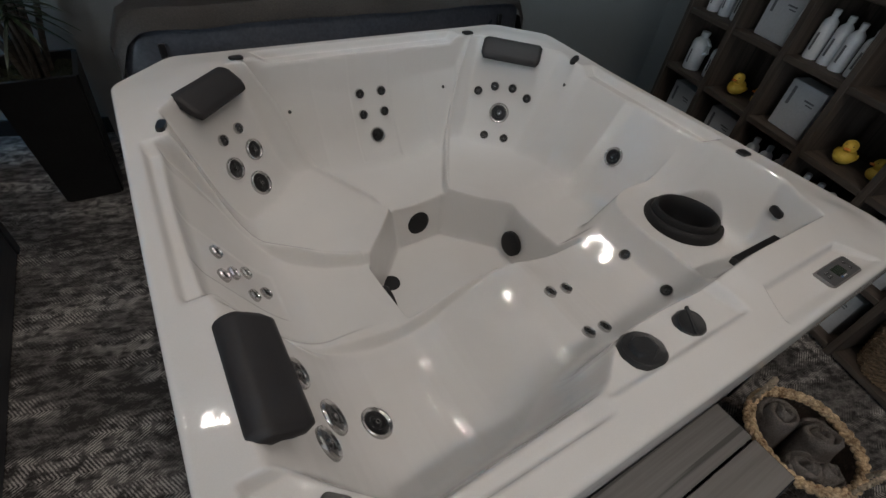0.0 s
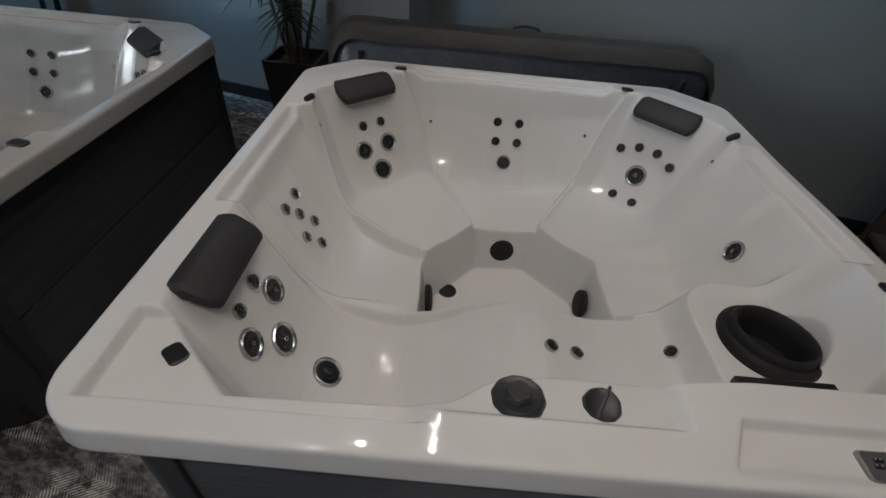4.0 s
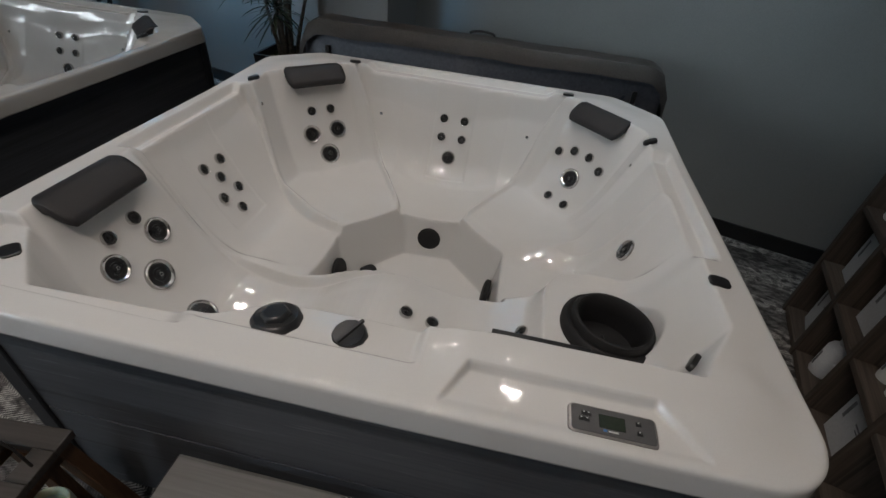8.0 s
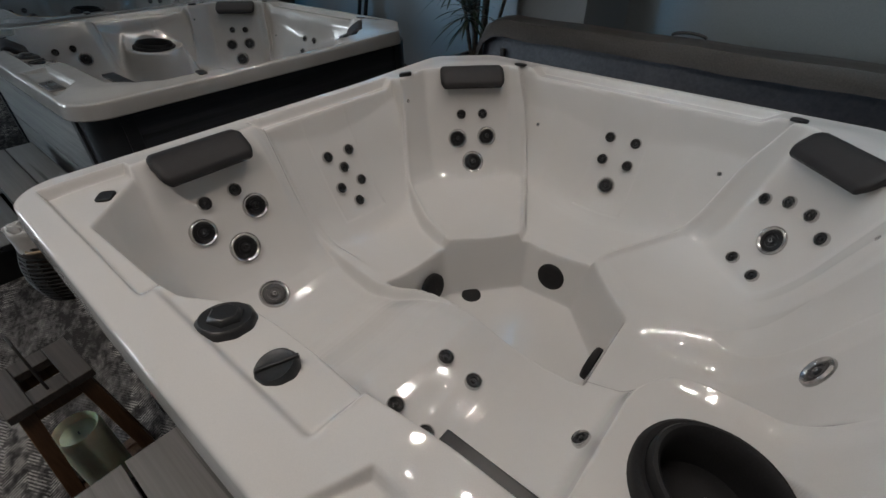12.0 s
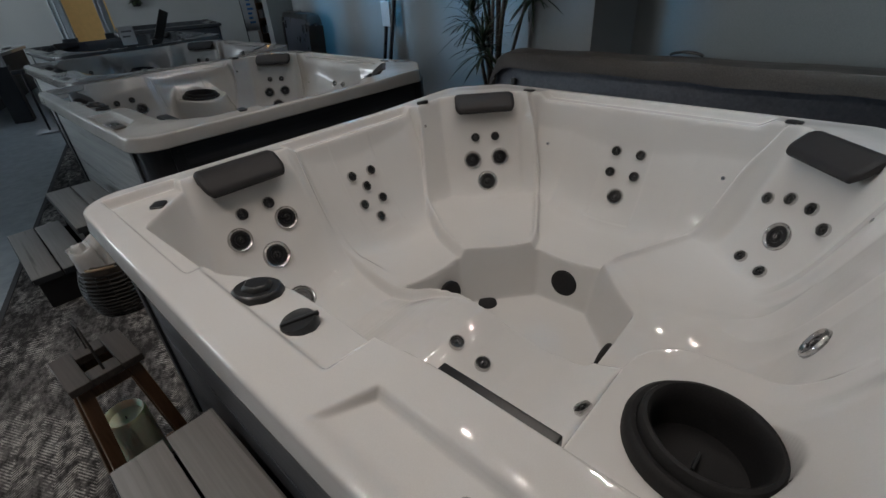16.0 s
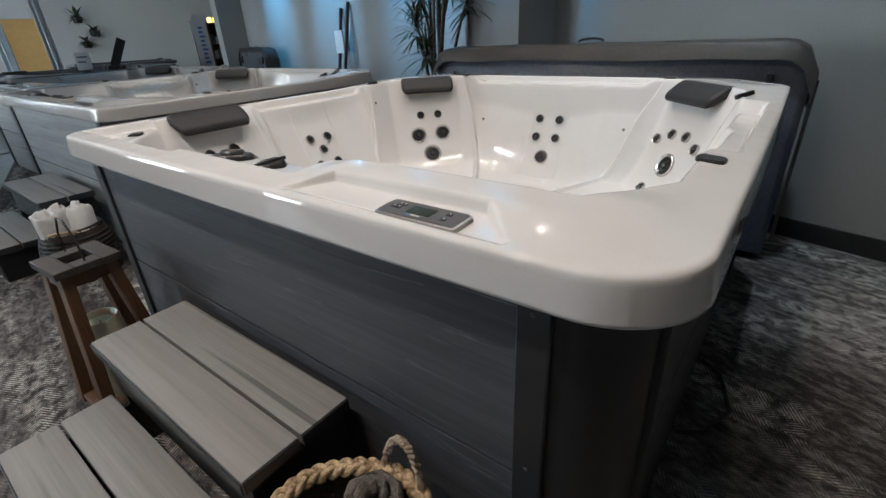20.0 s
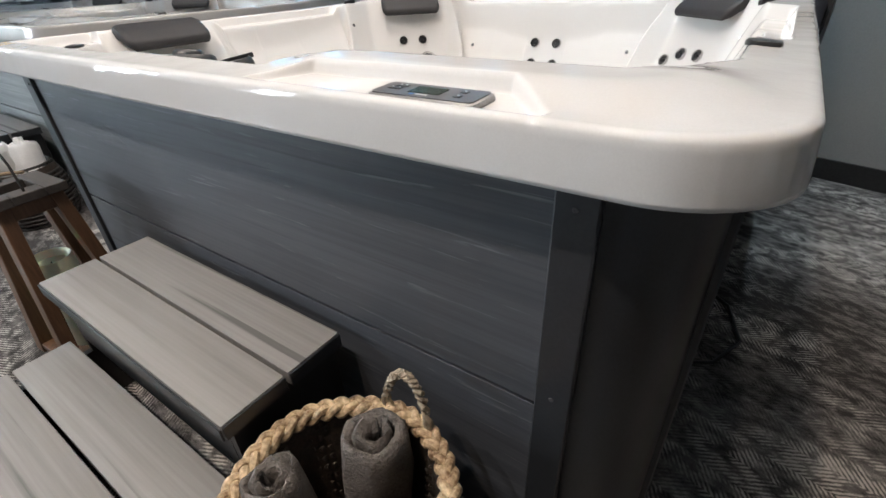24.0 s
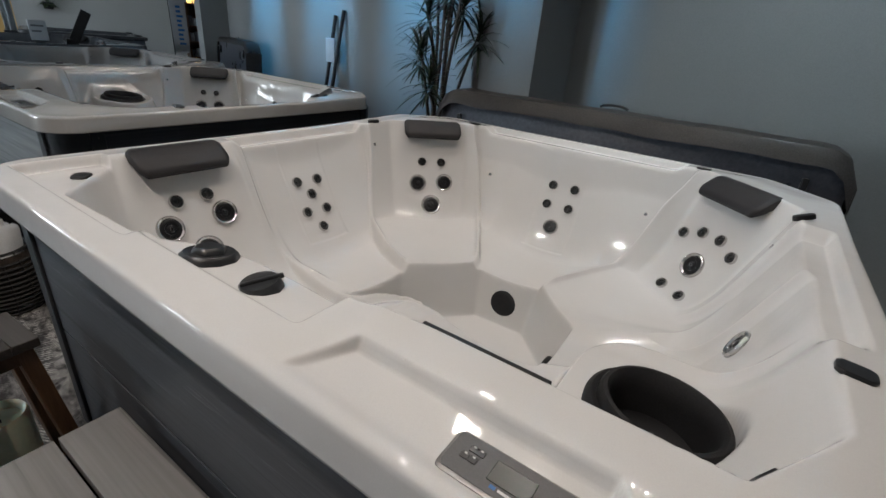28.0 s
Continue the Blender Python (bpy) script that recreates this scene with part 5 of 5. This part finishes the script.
def carton(u, v, z, w, h, d, turn=0):
    t = thing("carton", ROOM @ pose(u, v, z, 0, 0, turn), "white carton with grey printed lines", "box", "cartons on the shelves")
    part("carton_body", boxed((-d / 2, -w / 2, 0), (d / 2, w / 2, h), 0.003, 1), BOXWHITE, t)
    part("print_bar", boxed((-d / 2 - 0.0012, w * 0.28, h * 0.50), (-d / 2 + 0.001, w * 0.36, h * 0.88)), GREYPRINT, t)
    part("print_bar", boxed((-d / 2 - 0.0012, -w * 0.34, h * 0.70), (-d / 2 + 0.001, -w * 0.06, h * 0.735)), GREYPRINT, t)
    part("print_bar", boxed((-d / 2 - 0.0012, -w * 0.34, h * 0.64), (-d / 2 + 0.001, -w * 0.14, h * 0.665)), GREYPRINT, t)


def ball(bm, c, rx, ry, rz, seg=16):
    made = bmesh.ops.create_uvsphere(bm, u_segments=seg, v_segments=seg // 2 + 2, radius=1)["verts"]
    for v in made:
        v.co = Vector((c[0] + v.co.x * rx, c[1] + v.co.y * ry, c[2] + v.co.z * rz))
    return made


def duck(u, v, z, s, turn):
    t = thing("rubber_duck", ROOM @ pose(u, v, z, 0, 0, turn) @ Matrix.Scale(s, 4), "yellow rubber duck with an orange beak", "toy", "rubber ducks on the shelves")
    bm = bmesh.new()
    body = ball(bm, (0, 0, 0.050), 0.072, 0.058, 0.050, 22)
    for q in body:
        if q.co.x > 0.02:
            q.co.z += 0.9 * (q.co.x - 0.02) ** 1.2 * 0.5
            q.co.y *= 1 - 4.5 * (q.co.x - 0.02)
        q.co.z = max(q.co.z, 0.0)
    part("duck_body", bm, DUCK, t)
    bm = bmesh.new()
    ball(bm, (-0.028, 0, 0.118), 0.040, 0.038, 0.038, 20)
    part("head", bm, DUCK, t)
    bm = bmesh.new()
    ball(bm, (-0.070, 0, 0.110), 0.020, 0.019, 0.007, 12)
    part("beak", bm, BEAK, t)
    for s2 in (-1, 1):
        bm = bmesh.new()
        ball(bm, (-0.056, s2 * 0.017, 0.128), 0.005, 0.006, 0.007, 10)
        part("eye", bm, BLACK, t)
        bm = bmesh.new()
        ball(bm, (0.010, s2 * 0.054, 0.056), 0.036, 0.009, 0.020, 12)
        part("wing", bm, DUCK, t)


def cell(i, j):
    """The middle of a cell's front and the top of its board."""
    return SH_U + 0.10, (cols[i] + cols[i + 1]) / 2, rows_z[j] + 0.017


FILL = {
    (0, 2): "jugs", (1, 2): "ducks", (2, 2): "carton", (3, 2): "ducks", (4, 2): "carton", (5, 2): "bottles", (6, 2): "carton",
    (0, 3): "bottles3", (1, 3): "carton", (2, 3): "bottles", (3, 3): "none", (4, 3): "bottles", (5, 3): "carton", (6, 3): "ducks",
    (0, 4): "carton", (1, 4): "bottles", (2, 4): "ducks", (3, 4): "bottles3", (4, 4): "carton", (5, 4): "bottles",
    (0, 1): "carton", (1, 1): "carton", (2, 1): "bottles3", (3, 1): "bottles", (4, 1): "carton", (5, 1): "jugs", (6, 1): "carton",
    (0, 0): "carton", (1, 0): "jugs", (2, 0): "carton", (4, 0): "carton",
}
for (i, j), what in FILL.items():
    u, v, z = cell(i, j)
    if what == "carton":
        carton(u + 0.02, v - 0.01, z, 0.215, 0.245, 0.10, -6 + 4 * ((i + j) % 3))
    elif what == "ducks":
        duck(u + 0.02, v + 0.05, z, 0.82, 20 - 12 * (i % 3))
        duck(u + 0.05, v - 0.11, z, 0.70, -35)
    elif what == "jugs":
        bottle(u, v + 0.06, z, 0.225, 0.054, True)
        bottle(u + 0.03, v - 0.08, z, 0.20, 0.042)
    elif what == "bottles":
        for k in range(4):
            bottle(u + 0.012 * (k % 2), v + 0.115 - 0.077 * k, z, 0.225 - 0.006 * k, 0.034)
    elif what == "bottles3":
        for k in range(3):
            bottle(u + 0.010 * k, v + 0.10 - 0.09 * k, z, 0.225, 0.036)

# ---- against the back wall ----
t = thing("cover_lifter_arms", ROOM @ pose(-4.62, 1.70, 0), "two dark lifter bars leaning on the wall with a pale bracket", "lifter bars")
part("bar", tube(bmesh.new(), [(-0.14, -0.10, 0.0), (-0.09, 0.145, 1.52)], 0.024, 10), BLACK, t)
part("bar", tube(bmesh.new(), [(0.05, -0.12, 0.0), (0.13, 0.145, 1.58)], 0.024, 10), BLACK, t)
part("bracket", boxed((-0.13, 0.02, 0.98), (0.10, 0.05, 1.26), 0.006, 1), BOXWHITE, t, "pale wrapped bracket")
fixed("wall_end_pier", boxed((-9.70, 1.38, -0.2), (-9.30, 1.869, 4.0)), WALL, "pale pier at the end of the wall", "wall")

# ---- the far hall ----
t = thing("feather_banner", ROOM @ pose(-12.3, 1.60, 0), "tall white feather banner with blue lettering bars", "banner")
bm = bmesh.new()
o = [(-0.17, 0.55), (0.15, 0.55), (0.19, 1.2), (0.19, 1.70), (0.13, 1.84), (0.0, 1.90), (-0.12, 1.84), (-0.18, 1.68)]
loft(bm, [[(0.0, y, z) for y, z in o], [(-0.012, y, z) for y, z in o]], True, True, True)
part("cloth", bm, BOXWHITE, t)
part("pole", tube(bmesh.new(), [(-0.02, -0.18, 0.02), (-0.02, -0.18, 1.7)], 0.012), BLACK, t)
part("foot", boxed((-0.2, -0.3, 0), (0.2, 0.15, 0.03), 0.006, 1), BLACK, t)
for k in range(9):
    part("lettering_bar", boxed((0.001, -0.05, 0.72 + 0.1 * k), (0.004, 0.05 if k % 3 else 0.09, 0.77 + 0.1 * k)), BLUEMARK, t)
t = thing("display_cabinet", ROOM @ pose(-12.5, 2.12, 0), "open wooden display cabinet with goods", "cabinet")
for y in (-0.34, 0.34):
    part("side_panel", boxed((-0.2, y - 0.02, 0), (0.2, y + 0.02, 1.66)), WALNUT, t)
part("back_panel", boxed((-0.21, -0.34, 0), (-0.19, 0.34, 1.66)), WALNUT, t)
part("door_panel", boxed((0.16, 0.0, 0.03), (0.19, 0.32, 1.63)), WALNUT, t)
for z in (0.04, 0.45, 0.80, 1.15, 1.64):
    part("shelf", boxed((-0.19, -0.32, z - 0.015), (0.19, 0.32, z + 0.015)), WALNUT, t)
for k in range(3):
    t = thing("amber_lamp", ROOM @ pose(-12.4, 1.89 + 0.14 * k, 1.655), "small amber lamp glowing on the cabinet", "lamp", "amber lamps")
    part("glass", revolve(bmesh.new(), [(0.0005, 0), (0.045, 0.0), (0.055, 0.06), (0.04, 0.12), (0.0005, 0.125)], 14), AMBER, t)
for k in range(4):
    for j, z in enumerate((0.465, 0.815, 1.165)):
        b = mesh_object("carton", boxed((-0.05, -0.04, 0), (0.05, 0.04, 0.16 + 0.03 * ((k + j) % 3)), 0.003, 1), BOXWHITE if (k + j) % 2 else GREYPRINT)
        b.matrix_world = ROOM @ pose(-12.42, 1.89 + 0.10 * k - 0.02, z)
        tagged(b, "small carton on the display cabinet", "box", "cartons in the cabinet")


def wall_planter(u, v, z):
    t = thing("wall_planter", ROOM @ pose(u, v, z), "small trailing plant in a wall pot", "plant", "wall plants")
    part("pot_body", revolve(bmesh.new(), [(0.0005, 0), (0.10, 0.0), (0.13, 0.16), (0.11, 0.15)], 14), POT, t)
    bm = bmesh.new()
    rng = random.Random(int(100 * (z + v + 9)))
    for k in range(34):
        a, l = rng.uniform(0, 6.28), rng.uniform(0.12, 0.30)
        d = Vector((abs(math.cos(a)), math.sin(a), rng.uniform(-0.5, 1.2)))
        s = Vector((-d.y, d.x, 0)).normalized() * 0.035
        p = Vector((0, 0, 0.15))
        loft(bm, [[p - s * 0.3, p + s * 0.3], [p + d * l * 0.5 - s, p + d * l * 0.5 + s], [p + d * l - s * 0.1 - Vector((0, 0, 0.06)), p + d * l + s * 0.1 - Vector((0, 0, 0.06))]], False)
    part("foliage", bm, SNAKE, t)


for v, z in ((-0.75, 1.85), (-0.45, 1.50), (-0.72, 1.22), (-4.6, 1.30), (-4.2, 1.05), (-5.0, 1.05)):
    wall_planter(-15.86, v, z)
t = thing("sign_stand", ROOM @ pose(-6.85, -2.36, -0.008), "slim floor stand with a white foot", "stand")
part("foot", boxed((-0.14, -0.14, 0), (0.14, 0.14, 0.02), 0.005, 1), BOXWHITE, t)
part("pole", tube(bmesh.new(), [(0, 0, 0.02), (-0.03, 0, 0.75)], 0.014), KNOB, t)
part("leaf", boxed((-0.05, -0.10, 0.73), (-0.03, 0.10, 0.78), 0.004, 1), KNOB, t)
t = thing("price_sign", pose(-6.69, 0.80, 0.905, 0, 0, -16), "white price card on a small stand", "sign")
part("card", boxed((-0.008, -0.085, 0.03), (0.008, 0.085, 0.25), 0.003, 1), BOXWHITE, t)
part("card_bar", boxed((0.0081, -0.06, 0.18), (0.011, 0.06, 0.20)), GREYPRINT, t)
part("card_bar", boxed((0.0081, -0.06, 0.12), (0.011, 0.03, 0.14)), GREYPRINT, t)
part("card_foot", boxed((-0.04, -0.05, 0.0), (0.04, 0.05, 0.03), 0.004, 1), KNOB, t)
t = thing("screen_arm", pose(-6.69, 1.12, 0.905, 0, 0, -16), "black tilted screen on a stand", "screen")
part("screen", boxed((-0.012, -0.055, 0.05), (0.012, 0.055, 0.44), 0.006, 1), BLACK, t, "", pose(0, 0, 0, -28, 0, 0))
part("stand", boxed((-0.03, -0.06, 0.0), (0.03, 0.06, 0.06), 0.004, 1), BLACK, t)


def snake_plant(u, v):
    t = thing("snake_plant", ROOM @ pose(u, v, 0.12), "snake plant in a tall grey planter", "plant")
    a0, a1 = 0.12, 0.18
    bm = bmesh.new()
    loft(bm, [[(-a, -a, z), (a, -a, z), (a, a, z), (-a, a, z)] for a, z in ((a0, 0), (a1, 0.52), (a1 - 0.03, 0.52), (a1 - 0.03, 0.47))], True, True, True)
    part("pot_body", bm, CORNER, t)
    rng = random.Random(2)
    for k in range(16):
        a, r, h = rng.uniform(0, 6.28), rng.uniform(0.0, 0.11), rng.uniform(0.25, 0.50)
        lean = Vector((math.cos(a), math.sin(a), 0)) * rng.uniform(0.02, 0.14)
        p = Vector((r * math.cos(a), r * math.sin(a), 0.47))
        s = Vector((-math.sin(a + 1), math.cos(a + 1), 0))
        bm = bmesh.new()
        loft(bm, [[p + lean * f * f + Vector((0, 0, h * f)) - s * w, p + lean * f * f + Vector((0.006, 0, h * f)), p + lean * f * f + Vector((0, 0, h * f)) + s * w] for f, w in ((0, 0.022), (0.3, 0.032), (0.7, 0.028), (0.92, 0.012), (1, 0.001))], False)
        part("leaf", bm, SNAKE, t)


fixed("platform", prism(bmesh.new(), [(-3.4, -7.3), (-3.4, -3.48), (-4.5, -3.05), (-6.5, -2.95), (-6.95, -7.3)], -0.008, 0.12), PANEL_SIDE, "low dark display platform", "platform")
snake_plant(-6.30, -3.28)


def plain_tub(u, v, z, turn, lu, lv, h, shell, mat, label):
    """A tub across the hall: a cabinet of boards under a shell with a hollow."""
    t = thing("hot_tub", ROOM @ pose(u, v, z, 0, 0, turn), label, "hot tub", "tubs across the hall")
    o = rounded(-lu, -lv, lu, lv, 0.12, 5)
    bm = bmesh.new()
    loft(bm, [[(x * k, y * k, q) for x, y in o] for k, q in ((0.95, h - 0.08), (1.0, h - 0.06), (1.0, h - 0.01), (0.975, h), (0.84, h), (0.80, h - 0.05), (0.70, h - 0.42), (0.40, h - 0.45), (0.38, h - 0.7))], True, False, True)
    part("shell", bm, shell, t)
    for s in (-1, 1):
        for z0, z1 in ((0.02, h * 0.48), (h * 0.49, h - 0.07)):
            part("panel", boxed((-lu * 0.93, s * lv * 0.93 - 0.01, z0), (lu * 0.93, s * lv * 0.93 + 0.01, z1), 0.003, 1), mat, t)
            part("panel", boxed((s * lu * 0.93 - 0.01, -lv * 0.92, z0), (s * lu * 0.93 + 0.01, lv * 0.92, z1), 0.003, 1), mat, t)
    for sx in (-0.6, 0.6):
        part("pillow", boxed((sx * lu - 0.14, lv * 0.82, h - 0.06), (sx * lu + 0.14, lv * 0.93, h + 0.02), 0.02, 3), SOFT, t)


plain_tub(-4.42, -4.22, 0.12, 0, 0.80, 0.95, 0.70, ACRYLIC, BLACK, "white hot tub with a black cabinet on the platform")
plain_tub(-9.75, -3.98, -0.008, -5, 2.2, 0.85, 0.78, ACRYLIC, PANEL_SIDE, "long white swim spa across the hall")
plain_tub(-11.6, -0.35, -0.008, 0, 1.0, 1.0, 0.9, SLATE, PANEL, "dark hot tub at the end of the hall")
b = mesh_object("display_box", boxed((-0.5, -0.5, 0), (0.5, 0.5, 0.5), 0.01, 1), PALEBLUE)
b.matrix_world = ROOM @ pose(-6.05, -4.55, 0.12)
b.scale = (0.6, 0.75, 2.05)
tagged(b, "pale blue wrapped display box on the platform", "box")
t = thing("floor_poster", ROOM @ pose(-7.45, -4.6, -0.008), "white poster on a stand", "sign")
part("poster", boxed((-0.02, -0.17, 0.9), (0.02, 0.17, 1.55), 0.004, 1), BOXWHITE, t)
part("poster_bar", boxed((0.0201, -0.05, 1.0), (0.024, 0.05, 1.4)), BLUEMARK, t)
part("stand", tube(bmesh.new(), [(0, 0, 0), (0, 0, 0.9)], 0.02), KNOB, t)
# steps on the platform
t = thing("spa_steps", ROOM @ pose(-5.75, -5.9, -0.02, 0, 0, 90), "black spa steps on the platform", "steps", "steps across the hall")
for k in range(2):
    part("tread_board", boxed((-0.4, -0.27 + 0.27 * k - 0.25, 0.15 + 0.19 + 0.19 * k - 0.03), (0.4, 0.0 + 0.27 * k - 0.25, 0.15 + 0.19 + 0.19 * k), 0.004, 1), BLACK, t)
    part("side_board", boxed((-0.38 + 0.74 * k, -0.5, 0.14), (-0.36 + 0.74 * k, 0.0, 0.33), 0.003, 1), BLACK, t)
# mat and a folded stand on the concrete
b = mesh_object("floor_mat", boxed((-0.55, -0.40, 0), (0.55, 0.40, 0.008), 0.003, 1), EDGING)
b.matrix_world = ROOM @ pose(-0.20, -2.74, -0.008)
tagged(b, "dark grey rubber floor mat", "mat")
pts = [(-0.75, -0.30, 0.006), (-0.42, -0.12, 0.006), (-0.10, 0.10, 0.006), (0.22, 0.20, 0.006), (0.36, 0.12, 0.006), (0.30, -0.02, 0.006), (0.02, -0.06, 0.012), (-0.25, -0.16, 0.006), (-0.42, -0.34, 0.006), (-0.80, -0.52, 0.006)]
t = mesh_object("floor_cable", tube(bmesh.new(), pts, 0.008, 8), BLACK)
t.matrix_world = ROOM @ pose(-1.95, -2.62, -0.006, 0, 0, 60)
tagged(t, "black cable looped on the concrete floor", "cable")
# cable on the carpet behind the corner of the tub
t = mesh_object("power_cable", tube(bmesh.new(), [(1.03, -0.30, 0.006), (1.10, -0.26, 0.006), (1.16, -0.12, 0.006), (1.11, 0.06, 0.006), (1.04, 0.12, 0.006)], 0.006, 8), BLACK)
tagged(t, "black power cable lying beside the tub", "cable")
